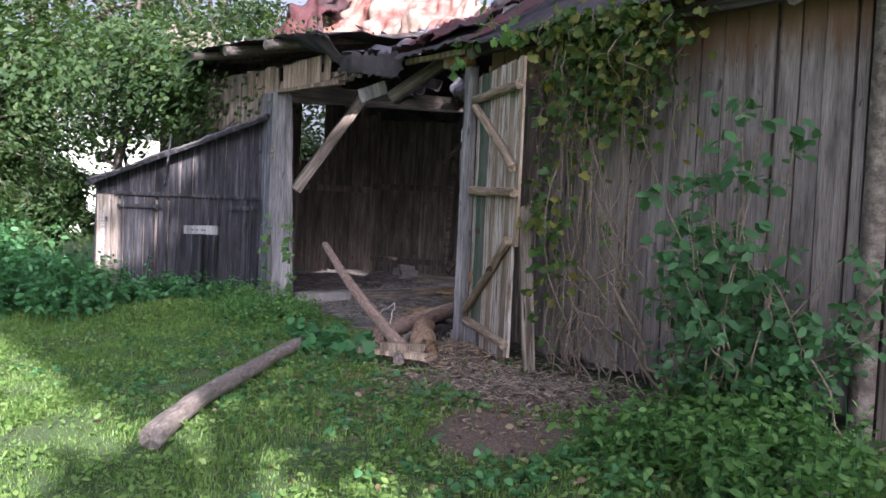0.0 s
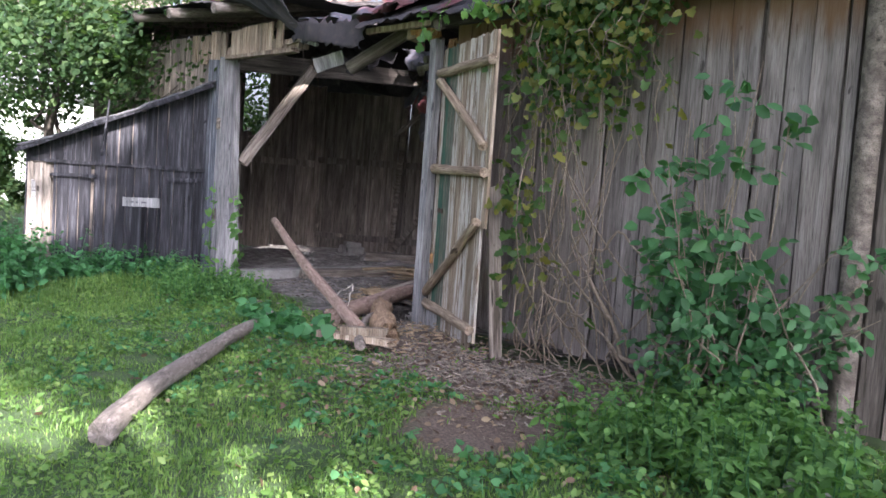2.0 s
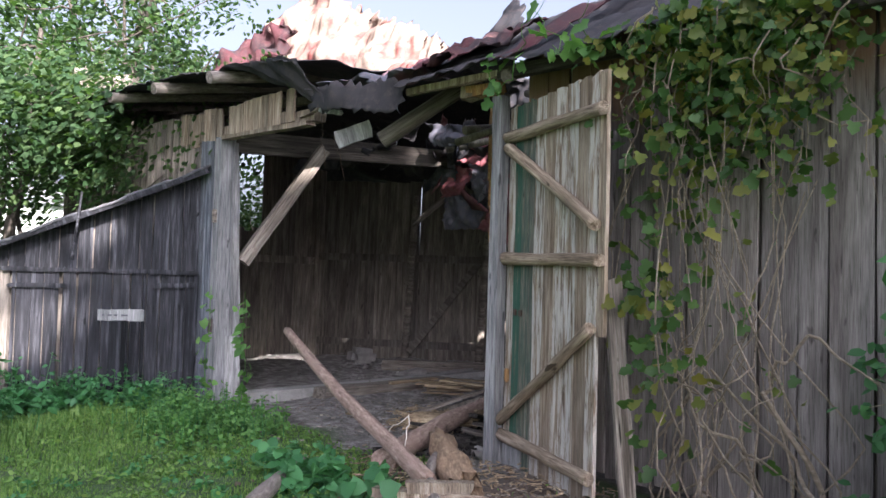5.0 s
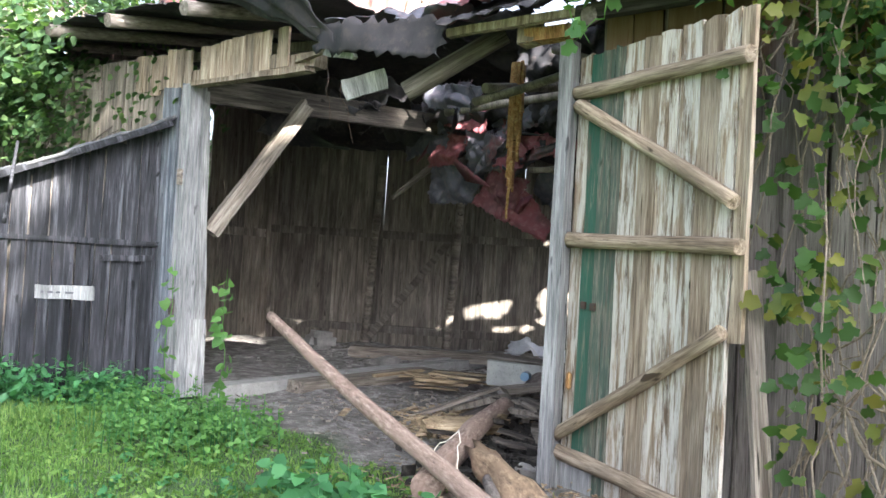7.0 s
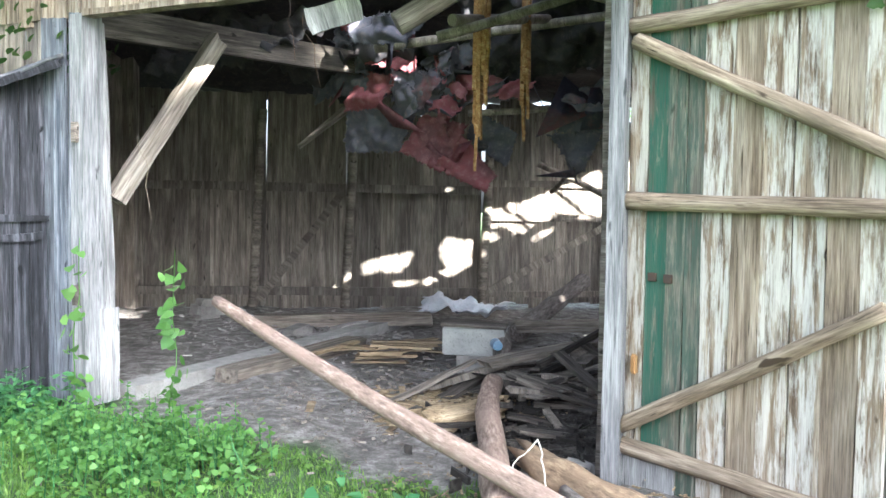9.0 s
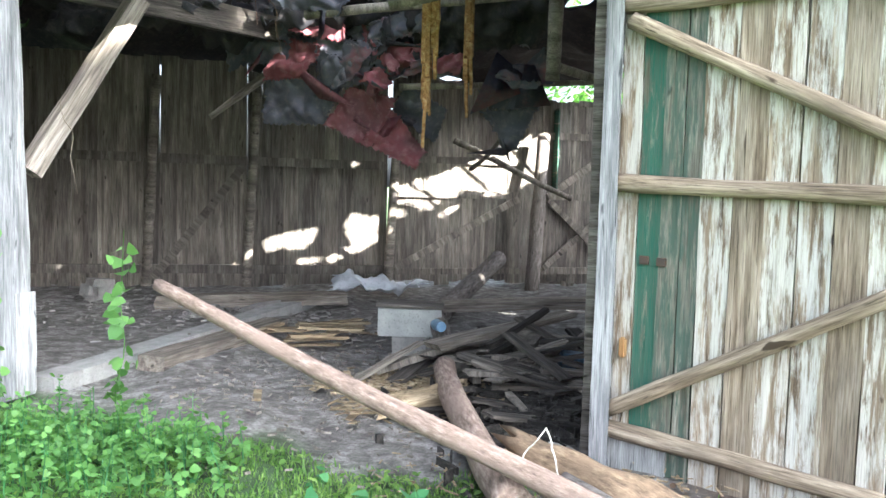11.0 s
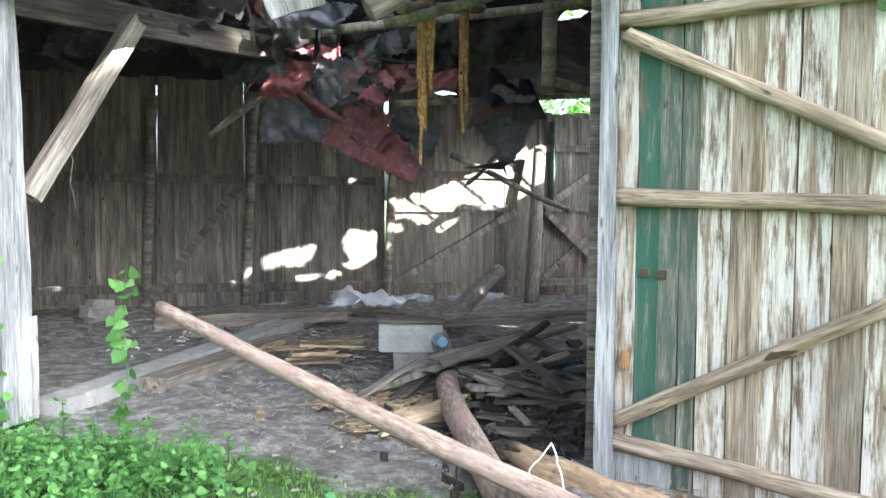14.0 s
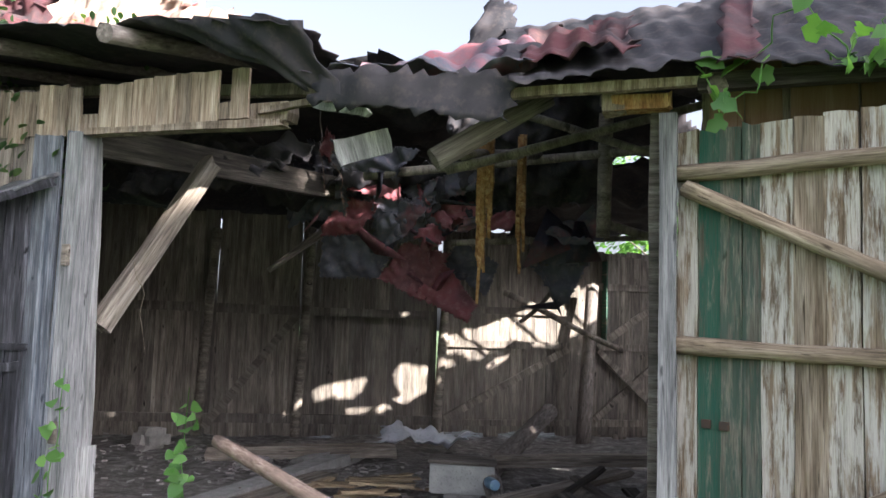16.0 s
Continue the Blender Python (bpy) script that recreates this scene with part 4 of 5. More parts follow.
# ---- collapsed roofing inside ----
for i, (q, mat, cr, lab) in enumerate((
    (((-4.91, 2.82, 3.47), (-2.53, 3.25, 3.58), (-2.74, 4.34, 3.42), (-4.70, 4.12, 3.26)), ROOF_DARK, 0.26, "crumpled dark roofing felt fallen inside the barn"),
    (((-4.72, 3.60, 3.19), (-3.86, 3.40, 3.17), (-3.75, 3.30, 3.64), (-4.62, 3.50, 3.90)), TAR_DARK, 0.10, "grey felt draped over fallen roof poles"),
    (((-3.78, 3.20, 3.45), (-3.13, 3.20, 3.34), (-3.21, 3.30, 3.70), (-3.61, 3.40, 3.75)), TAR_RED, 0.09, "folded red roofing sheet among dark felt"),
    (((-4.19, 3.40, 2.99), (-3.66, 3.30, 2.99), (-3.38, 3.20, 3.31), (-3.90, 3.35, 3.43)), TAR_RED, 0.10, "brownish red sheet folded over a pole"),
    (((-3.52, 3.35, 2.79), (-2.91, 3.30, 2.95), (-2.76, 3.20, 3.33), (-3.47, 3.25, 3.40)), TAR_DARK, 0.12, "creased grey felt in the fallen bundle"),
    (((-4.26, 3.55, 2.53), (-3.46, 3.50, 2.51), (-3.23, 3.35, 2.94), (-4.19, 3.45, 3.05)), TAR_DARK, 0.08, "dark felt flap hanging from the fallen roof"),
    (((-3.46, 3.45, 2.51), (-2.95, 3.50, 2.28), (-2.65, 3.50, 2.79), (-3.14, 3.35, 2.90)), TAR_RED, 0.07, "dull red roofing sheet hanging down"),
    (((-3.05, 3.50, 2.33), (-2.45, 3.60, 2.05), (-2.38, 3.65, 2.25), (-2.72, 3.50, 2.70)), TAR_RED, 0.06, "dull red roofing sheet hanging at the tip"),
    (((-3.30, 3.25, 2.84), (-3.03, 3.20, 2.97), (-2.78, 3.15, 3.25), (-3.14, 3.20, 3.34)), TAR_MIX, 0.08, "torn dark and red felt strip"),
    (((-2.88, 3.30, 3.31), (-2.27, 3.20, 3.44), (-2.28, 3.20, 3.70), (-2.89, 3.25, 3.53)), TAR_MIX, 0.10, "purple-grey felt folded under the ridge"),
    (((-2.81, 3.80, 2.69), (-2.35, 3.90, 2.34), (-2.21, 3.90, 2.72), (-2.67, 3.80, 2.97)), TAR_DARK, 0.08, "dark felt behind the hanging red sheet"),
    (((-1.92, 3.90, 3.62), (-1.29, 3.80, 3.33), (-1.26, 3.80, 3.86), (-1.89, 3.90, 4.03)), TAR_DARK, 0.08, "black felt hanging under the roof edge"),
    (((-1.65, 3.60, 2.95), (-1.01, 3.60, 2.93), (-1.13, 3.70, 3.34), (-1.48, 3.70, 3.11)), TAR_MIX, 0.10, "rolled dark red sheet beside the gap"),
    (((-1.44, 3.70, 2.28), (-1.38, 3.70, 2.29), (-1.17, 3.65, 2.71), (-1.78, 3.65, 2.67)), TAR_DARK, 0.05, "dark pointed felt flap beside the gap"),
    (((-1.64, 3.60, 2.70), (-1.15, 3.60, 2.68), (-1.12, 3.55, 2.96), (-1.62, 3.55, 2.98)), TAR_MIX, 0.08, "dark rolled sheet above the pointed flap"),
    (((-3.54, 2.60, 3.58), (-2.93, 2.60, 3.50), (-2.66, 2.50, 3.73), (-3.66, 2.60, 3.89)), TAR_DARK, 0.14, "grey felt edge curling under the roof"),
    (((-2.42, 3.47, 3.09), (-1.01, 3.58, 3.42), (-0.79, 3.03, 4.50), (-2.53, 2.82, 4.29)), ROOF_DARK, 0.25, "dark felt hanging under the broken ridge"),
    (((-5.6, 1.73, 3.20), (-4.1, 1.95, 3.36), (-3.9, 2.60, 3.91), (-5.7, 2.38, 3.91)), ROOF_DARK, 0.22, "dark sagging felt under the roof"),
)):
    solo("fallen_sheet", sheet_bm(q, 44, 34, i % 2, 0.03, cr, 2.9, 41 + i, 0.05, 0.022, along="uv"[i % 2]), mat, lab, "roof sheet", group="fallen roof sheets")
log_between("fallen_rafter", (-1.86, 1.38, 3.42), (-1.54, 2.90, 3.72), 0.05, 0.045, WOOD_INNER, seed=98, sides=8, rings=8, label="fallen roof pole carrying the splintered timbers", category="rafter", group="fallen rafters")
for i in range(46):
    f = rnd.random()
    c = Vector((-4.45, 3.45, 3.50)).lerp(Vector((-2.35, 3.30, 3.05)), f) + Vector((rnd.gauss(0, 0.16), rnd.uniform(-0.15, 0.30), rnd.gauss(0, 0.20) + 0.25 * math.sin(f * math.pi)))
    u = Vector((rnd.uniform(0.5, 1), rnd.uniform(-0.3, 0.3), rnd.uniform(-0.7, 0.5))) * rnd.uniform(0.14, 0.30)
    v = Vector((rnd.uniform(-0.5, 0.5), rnd.uniform(-0.2, 0.5), rnd.uniform(0.5, 1))) * rnd.uniform(0.10, 0.22)
    q = (c - u - v, c + u - v * 0.8, c + u * rnd.uniform(0.5, 1.1) + v, c - u * rnd.uniform(0.6, 1.1) + v * 1.1)
    mat, lab = rnd.choice(((TAR_DARK, "torn grey felt scrap in the fallen bundle"), (TAR_DARK, "torn grey felt scrap in the fallen bundle"), (TAR_MIX, "torn dark and red felt scrap in the bundle"), (TAR_RED, "torn red felt scrap in the fallen bundle"), (ROOF_DARK, "blackened felt scrap in the fallen bundle")))
    solo("felt_scrap", sheet_bm(q, 16, 12, rnd.choice((0, 1, 2)), 0.02, 0.10, 3.2, 700 + i, 0.0, 0.03, along=rnd.choice("uv")), mat, lab, "roof sheet", group="felt scraps")
for x0, y0, top, lab, bits in (
    (-1.77, 1.8, 3.72, "orange splintered broken timber hanging down", ((-0.05, 2.62, 0.045), (-0.01, 2.48, 0.05), (0.035, 2.75, 0.045), (-0.03, 2.22, 0.02), (0.06, 2.95, 0.03))),
    (-1.62, 2.5, 3.80, "thin splintered broken timber hanging down", ((-0.02, 2.55, 0.04), (0.02, 2.75, 0.04), (0.0, 2.9, 0.05)))):
    sp = thing("splintered_timber", lab, "timber", (x0, y0, top), "splintered timbers")
    for dx, zb, w in bits:
        mid = zb + 0.35
        board_between("splinter", (x0 + dx + rnd.uniform(-0.02, 0.02), y0 + rnd.uniform(-0.02, 0.02), zb), (x0 + dx, y0, mid), w * 0.8, 0.025, WOOD_BROKEN, sp, 0.08, up=(0, 1, 0))
        board_between("splinter", (x0 + dx, y0, mid - 0.06), (x0 + dx * 0.8, y0 + 0.01, top), w * 1.6, 0.04, WOOD_BROKEN, sp, 0.05, up=(0, 1, 0))
log_between("inner_post", (-0.92, 3.0, 2.9), (-0.90, 3.0, 4.3), 0.07, 0.07, WOOD_INNER, seed=12, label="dark upright timber under the broken roof", category="post")
log_between("broken_pole", (-4.92, 3.55, 2.60), (-4.2, 3.7, 3.15), 0.03, 0.055, WOOD_BEAM, seed=14, ragged=0.04, label="broken grey pole caught in fallen felt", category="pole")
log_between("leaning_post", back(7.75, 0.25, 0.8), back(8.05, 2.75, 0.35), 0.12, 0.10, BARK_LOG, seed=15, label="dark leaning post at the back gate", category="post")
for i, (a, b, r) in enumerate((((-3.3, 2.6, 3.5), (1.0, 3.2, 3.9), 0.05), ((-2.6, 3.4, 2.9), (0.5, 4.6, 3.1), 0.035), ((-2.0, 1.4, 3.3), (0.2, 1.9, 3.9), 0.045), ((-1.5, 2.0, 3.9), (0.3, 2.1, 3.3), 0.04), ((-2.3, 5.4, 2.1), (-1.6, 4.2, 2.5), 0.03), ((-2.7, 6.0, 2.5), (-1.2, 6.8, 1.75), 0.045), ((-0.95, 3.02, 3.05), (0.5, 4.4, 2.75), 0.05))):
    log_between("fallen_rafter", a, b, r, r * 0.8, WOOD_INNER, seed=90 + i, bend=0.04, sides=8, rings=8, label="fallen grey roof pole under the broken roof", category="rafter", group="fallen rafters")

# ---- logs and debris ----
log_between("long_log", (1.66, -4.22, 0.09), (-1.0, -1.36, 0.25), 0.082, 0.056, BARK_LOG, bend=0.10, seed=21, rings=30, sides=16, ragged=0.03, knob=0.09, label="long grey barked log lying on the grass", category="log")
log_between("leaning_pole", (0.30, -1.20, 0.30), (-3.16, 0.02, 1.13), 0.066, 0.047, BARK_RED, bend=0.05, seed=23, rings=30, sides=14, ragged=0.02, knob=0.05, label="reddish barked pole propped up across the opening", category="pole")
log_between("barked_log", (-0.40, -1.00, 0.30), (-1.48, 1.45, 0.42), 0.10, 0.085, BARK_RED, bend=0.06, seed=24, rings=24, sides=14, label="reddish log lying into the barn", category="log")
log_between("barked_log", (-1.62, 2.0, 0.42), (-1.98, 2.95, 0.55), 0.085, 0.09, BARK_LOG, seed=25, label="log end continuing past the block", category="log")
log_between("barked_log", (-2.32, 4.3, 0.42), (-2.05, 6.05, 0.92), 0.12, 0.11, BARK_LOG, seed=26, label="thick dark log propped against the back post", category="log")
log_between("broken_log", (0.50, -1.02, 0.28), (-0.52, -0.20, 0.36), 0.13, 0.10, BARK_ROT, bend=0.05, seed=27, rings=26, sides=18, ragged=0.16, knob=0.2, label="short rotten log with orange broken end", category="log")
log_between("branch", (0.75, -1.55, 0.25), (-0.2, -0.6, 0.34), 0.05, 0.035, BARK_LOG, bend=0.06, seed=29, label="thin grey branch in front of the gate", category="branch")
log_between("split_log", (-1.66, 0.42, 0.30), (-1.18, 1.02, 0.34), 0.10, 0.085, WOOD_CHIP, bend=0.04, seed=35, ragged=0.10, knob=0.22, sides=14, rings=14, label="pale fibrous split log rotting on the floor", category="log")
board_between("fallen_plank", (0.15, -1.55, 0.27), (0.85, -1.25, 0.27), 0.05, 0.13, WOOD_TAN, None, 0.03, label="brown plank lying by the logs", category="plank")
board_between("fallen_plank", (0.4, -1.5, 0.33), (0.72, -1.2, 0.34), 0.07, 0.1, WOOD_TAN, None, 0.02, label="short pale plank end on the pile", category="plank")
board_between("sill_beam", (-4.42, 0.30, 0.24), (-4.48, 5.9, 0.30), 0.14, 0.26, CONCRETE, None, 0.03, label="long low dusty kerb on the barn floor", category="kerb")
board_between("floor_beam", (-4.02, 1.15, 0.28), (-3.93, 3.30, 0.31), 0.14, 0.28, WOOD_BEAM, None, 0.03, label="dark thick beam on the barn floor", category="beam")
board_between("floor_beam", (-5.9, 3.9, 0.36), (-3.9, 5.2, 0.38), 0.16, 0.24, WOOD_BEAM, None, 0.03, label="dark beam along the back floor", category="beam")
board_between("cross_beam", (-2.2, 3.95, 0.55), (-0.4, 4.25, 0.66), 0.13, 0.14, WOOD_BEAM, None, 0.03, label="rough beam lying across the debris", category="beam")
board_between("debris_plank", (-1.66, 1.70, 0.52), (-0.7, 3.15, 0.66), 0.05, 0.2, WOOD_BEAM, None, 0.04, label="broad grey plank on the debris heap", category="plank")
blk = thing("concrete_block", "pale grey concrete box standing on a block", "block", (-2.27, 2.72, 0.25))
part("block", block_bm(0.62, 0.36, 0.28, 0.012, 0.003), BRICK, blk, "", pose(-2.22, 2.80, 0.41, 0, 0, 17))
part("lid", block_bm(0.66, 0.40, 0.03, 0.008, 0.006), WOOD_BEAM, blk, "dark warped board lid", pose(-2.22, 2.80, 0.69, 0, 1, 17))
solo("base_block", block_bm(0.34, 0.3, 0.19, 0.01, 0.004), STONE, "grey block under the concrete box", "block", m=pose(-2.20, 2.78, 0.22, 0, 0, 12))
solo("plastic_bag", sheet_bm(((-4.3, 5.5, 0.42), (-3.1, 6.1, 0.42), (-3.3, 6.5, 0.45), (-4.4, 6.1, 0.55)), 30, 16, 0, 0, 0.16, 2.4, 52, 0, 0.08), BAG, "crumpled pale blue plastic sheet on the floor", "sheet")
for i, (x, y, sx, sy, sz, mat) in enumerate(((-7.2, 4.5, 0.5, 0.35, 0.3, STONE), (-4.7, 4.4, 0.55, 0.3, 0.12, STONE), (-5.2, 3.9, 0.4, 0.3, 0.12, STONE), (-0.35, 0.1, 0.22, 0.14, 0.12, STONE), (3.35, -1.05, 0.12, 0.09, 0.08, WHITE), (3.25, -1.15, 0.10, 0.08, 0.07, STONE), (4.85, -1.75, 0.26, 0.17, 0.1, CONCRETE))):
    solo("stone", block_bm(sx, sy, sz, min(sx, sy, sz) * 0.28, 0.02), mat, "rough grey stone lying on the ground", "stone", m=pose(x, y, hz(x, y) - 0.02, rnd.uniform(-8, 8), rnd.uniform(-8, 8), rnd.uniform(0, 90)), group="loose stones")
bucket = bmesh.new()
bmesh.ops.create_cone(bucket, cap_ends=True, segments=24, radius1=0.12, radius2=0.15, depth=0.28)
bmesh.ops.delete(bucket, geom=[f for f in bucket.faces if f.normal.z > 0.9], context="FACES_ONLY")
bmesh.ops.solidify(bucket, geom=list(bucket.faces), thickness=0.006)
solo("bottle_crate", block_bm(0.22, 0.12, 0.14, 0.02, 0.004), BLUE, "bluish plastic canister in the debris", "canister", m=pose(-0.53, 2.08, 0.36, 10, 5, 20))
bk = thing("bucket", "pale dented bucket behind the gate leaf foot", "bucket", (0.16, -0.12, 0.2))
part("pail", bucket, WHITE, bk, "", pose(0.16, 0.16, 0.34))
rim = tube_bm([[((0.16 + 0.152 * math.cos(a), 0.16 + 0.152 * math.sin(a), 0.48), 0.008) for a in np.linspace(0, 2 * math.pi, 25)]])
part("rim", rim, IRON, bk)
solo("twine", tube_bm([wander((-0.42, -1.02, 0.46), (-0.28, -0.85, 0.66), 8, 0.05, 3, 0.0045, 0.004), wander((-0.28, -0.85, 0.66), (-0.18, -0.98, 0.42), 8, 0.05, 4, 0.0045, 0.004), wander((-0.42, -1.0, 0.47), (-0.15, -1.05, 0.44), 8, 0.05, 5, 0.0045, 0.004)]), ROPE, "pale twine tied round the leaning pole", "twine")
solo("blue_bottle", log_bm(0.26, 0.05, 0.045, 0, 0.05, 12, 8, 5), BLUE, "crushed blue plastic bottle on the log", "bottle", m=between((-1.82, 2.35, 0.60), (-1.70, 2.12, 0.62))[0])
for i in range(95):
    x, y = rnd.gauss(-0.80, 0.55), rnd.gauss(1.9, 0.75)
    x = min(max(x, -2.0), 0.5)
    if y < 0.3:
        continue
    l = rnd.uniform(0.2, 1.0)
    a, tilt = rnd.uniform(0, math.pi), rnd.uniform(-0.3, 0.4)
    z = hz(x, y) + 0.04 + 0.32 * max(0, 1 - math.hypot((x + 0.75) / 1.1, (y - 2.2) / 1.1)) * rnd.uniform(0.3, 1)
    d = Vector((math.cos(a), math.sin(a), tilt)) * (l / 2)
    c = Vector((x, y, z + abs(d.z)))
    board_between("scrap_board", c - d, c + d, rnd.uniform(0.02, 0.05), rnd.uniform(0.05, 0.16), rnd.choice((WOOD_INNER, WOOD_CHAR, WOOD_CHAR, WOOD_BEAM)), None, 0.03, label="broken grey-brown board in the debris heap", category="board", group="debris boards")
for i in range(14):
    x, y = rnd.uniform(-3.7, -2.9), rnd.uniform(2.4, 3.5)
    a = rnd.gauss(0.75, 0.35)
    d = Vector((math.cos(a), math.sin(a), rnd.uniform(-0.05, 0.05))) * rnd.uniform(0.2, 0.45)
    c = Vector((x, y, hz(x, y) + 0.05 + 0.012 * i))
    board_between("rotten_slat", c - d, c + d, 0.025, rnd.uniform(0.06, 0.12), WOOD_CHIP, None, 0.03, label="rotten slat in a flat heap on the floor", category="slat", group="rotten slats")


def chips(name, n, cx, cy, sx, sy, size, mat, label, seed, flat=0.012, cat="wood chips"):
    """A scatter of small uneven slivers in one mesh."""
    rr = np.random.RandomState(seed)
    V, F = [], []
    for i in range(n):
        x, y = rr.normal(cx, sx), rr.normal(cy, sy)
        l, w, t = size * rr.uniform(0.4, 1.6), size * rr.uniform(0.12, 0.4), flat * rr.uniform(0.5, 1.5)
        a, tl = rr.uniform(0, math.pi), rr.uniform(-0.25, 0.25)
        z = hz(x, y) + 0.02 + rr.uniform(0, 0.03)
        ca, sa = math.cos(a), math.sin(a)
        b = len(V)
        for dz in (0, t):
            for du, dv in ((-1, -0.7), (1, -rr.uniform(0.2, 1)), (rr.uniform(0.7, 1), 0.8), (-0.9, rr.uniform(0.3, 1))):
                V.append((x + du * l / 2 * ca - dv * w / 2 * sa, y + du * l / 2 * sa + dv * w / 2 * ca, z + dz + du * l / 2 * tl))
        F += [(b, b + 3, b + 2, b + 1), (b + 4, b + 5, b + 6, b + 7), (b, b + 1, b + 5, b + 4), (b + 1, b + 2, b + 6, b + 5), (b + 2, b + 3, b + 7, b + 6), (b + 3, b, b + 4, b + 7)]
    return solo(name, mesh_of(name, V, F), mat, label, cat, kind="stuff")


chips("wood_chips", 420, -1.55, 1.2, 0.38, 0.32, 0.22, WOOD_CHIP, "pale rotten wood chips on the barn floor", 3)
chips("wood_chips", 1000, -2.0, 1.3, 0.9, 1.0, 0.04, WOOD_INNER, "small dark wood scraps on the barn floor", 4)
chips("bark_litter", 1500, 1.9, -1.1, 0.65, 0.5, 0.055, WOOD_INNER, "brown bark and twig litter by the gate", 5, 0.006, "litter")
chips("bark_litter", 500, 0.2, -0.7, 0.7, 0.4, 0.06, WOOD_CHIP, "brown bark scraps around the logs", 6, 0.006, "litter")
chips("rubble", 900, -0.62, 1.3, 0.35, 0.65, 0.10, WOOD_CHAR, "grey rubble crumbs beside the gate post", 7, 0.05, "rubble")
chips("rubble", 500, -5.0, 4.0, 1.6, 0.9, 0.07, STONE, "grey rubble at the back of the barn", 8, 0.015, "rubble")

# ---- plants ----
rs = np.random.RandomState(5)


def clumps(centres, n, seed):
    """Leaf places in soft clumps round the given centres (x, y, z, radius)."""
    r = np.random.RandomState(seed)
    C = np.array(centres)
    k = r.choice(len(C), n, p=C[:, 3] ** 2 / (C[:, 3] ** 2).sum())
    v = r.normal(0, 1, (n, 3))
    v /= np.linalg.norm(v, axis=1, keepdims=True)
    rad = C[k, 3] * r.uniform(0.25, 1.0, n) ** 0.5
    return C[k, :3] + v * rad[:, None] * np.array((1, 1, 0.7))


def tree(name, base, top, r, crown, spread, n, leaf, label, mat=LEAF_TREE, seed=1, boughs=9, droop=0.5):
    """A trunk with limbs and a crown of clumped leaves. crown: centre of the crown; spread: its half sizes."""
    rr = random.Random(seed)
    t = thing(name, label, "tree", base)
    base, top, crown = Vector(base), Vector(top), Vector(crown)
    paths = [wander(base - Vector((0, 0, 0.1)), top, 14, 0.5, seed, r, r * 0.3)]
    cs = []
    for i in range(boughs):
        f = rr.uniform(0.35, 0.95)
        a = Vector(paths[0][int(f * 14)][0])
        b = crown + Vector([rr.uniform(-1, 1) * s for s in spread]) * 0.85
        paths.append(wander(a, b, 8, 0.5, seed * 31 + i, r * 0.38 * (1.1 - f * 0.6), r * 0.06))
        for k in range(6):
            p = a.lerp(b, rr.uniform(0.45, 1.1)) + Vector([rr.gauss(0, 0.32) * s for s in spread])
            cs.append((*p, rr.uniform(0.16, 0.36) * max(spread)))
            if k < 3:
                paths.append(wander(a.lerp(b, 0.6), p, 5, 0.25, seed * 57 + i * 7 + k, r * 0.10, r * 0.03))
    part("trunk", tube_bm(paths, 7), BARK_TREE, t)
    pts = clumps(cs, n, seed)
    part("crown", leaf_mesh("crown", pts, leaf * np.random.RandomState(seed).uniform(0.6, 1.3, n), "oval", seed, droop), mat, t)
    return t


tree("tree", (-12.4, -1.75, 0.0), (-12.6, -1.4, 8.5), 0.34, (-12.2, -1.2, 6.0), (2.6, 2.4, 2.6), 6500, 0.16, "tall leafy tree with dark trunk behind the shed", seed=3, boughs=14)
tree("tree", (-8.4, -1.2, 0.0), (-8.0, -1.0, 5.2), 0.12, (-7.3, -0.9, 4.1), (2.5, 1.4, 1.5), 13000, 0.11, "leafy tree hanging over the shed roof", seed=4, boughs=12)
tree("tree", (-14.5, 3.0, 0.0), (-14.0, 3.4, 9.0), 0.26, (-13.6, 3.0, 6.8), (3.2, 3.2, 2.8), 8500, 0.16, "tall light green tree behind the barn", seed=6, boughs=14)
tree("tree", (-10.2, -4.0, 0.0), (-10.0, -3.6, 5.0), 0.13, (-9.9, -3.4, 3.2), (1.6, 1.5, 1.7), 8000, 0.13, "bushy tree beside the shed", seed=8, boughs=12)
tree("tree", (-20.0, -4.5, 0.0), (-20.0, -4.0, 8.0), 0.25, (-19.5, -3.6, 5.0), (3.2, 3.2, 3.2), 6000, 0.25, "leafy tree in the distance", seed=9, boughs=12)
tree("tree", (0.5, 14.5, 0.0), (0.3, 14.3, 6.0), 0.2, (0.2, 14.0, 4.2), (2.8, 1.6, 2.2), 7000, 0.17, "sunlit green tree behind the back gate", LEAF_BRIGHT, seed=10, boughs=12)
tree("tree", (-13.5, 6.5, 0.0), (-13.5, 6.8, 5.0), 0.15, (-12.6, 5.5, 2.6), (1.6, 2.6, 2.2), 6000, 0.16, "bushy green tree outside the gable", seed=12, boughs=10)
tree("tree", (13.0, -6.0, 0.0), (12.6, -5.9, 9.0), 0.3, (12.6, -5.8, 6.4), (1.8, 1.5, 2.5), 5500, 0.40, "broad shade tree across the yard", seed=14, boughs=16)
tree("tree", (14.0, -4.0, 0.0), (13.6, -4.2, 11.0), 0.3, (13.0, -5.5, 9.3), (1.8, 1.6, 3.0), 10000, 0.42, "broad shade tree across the yard", seed=15, boughs=16)

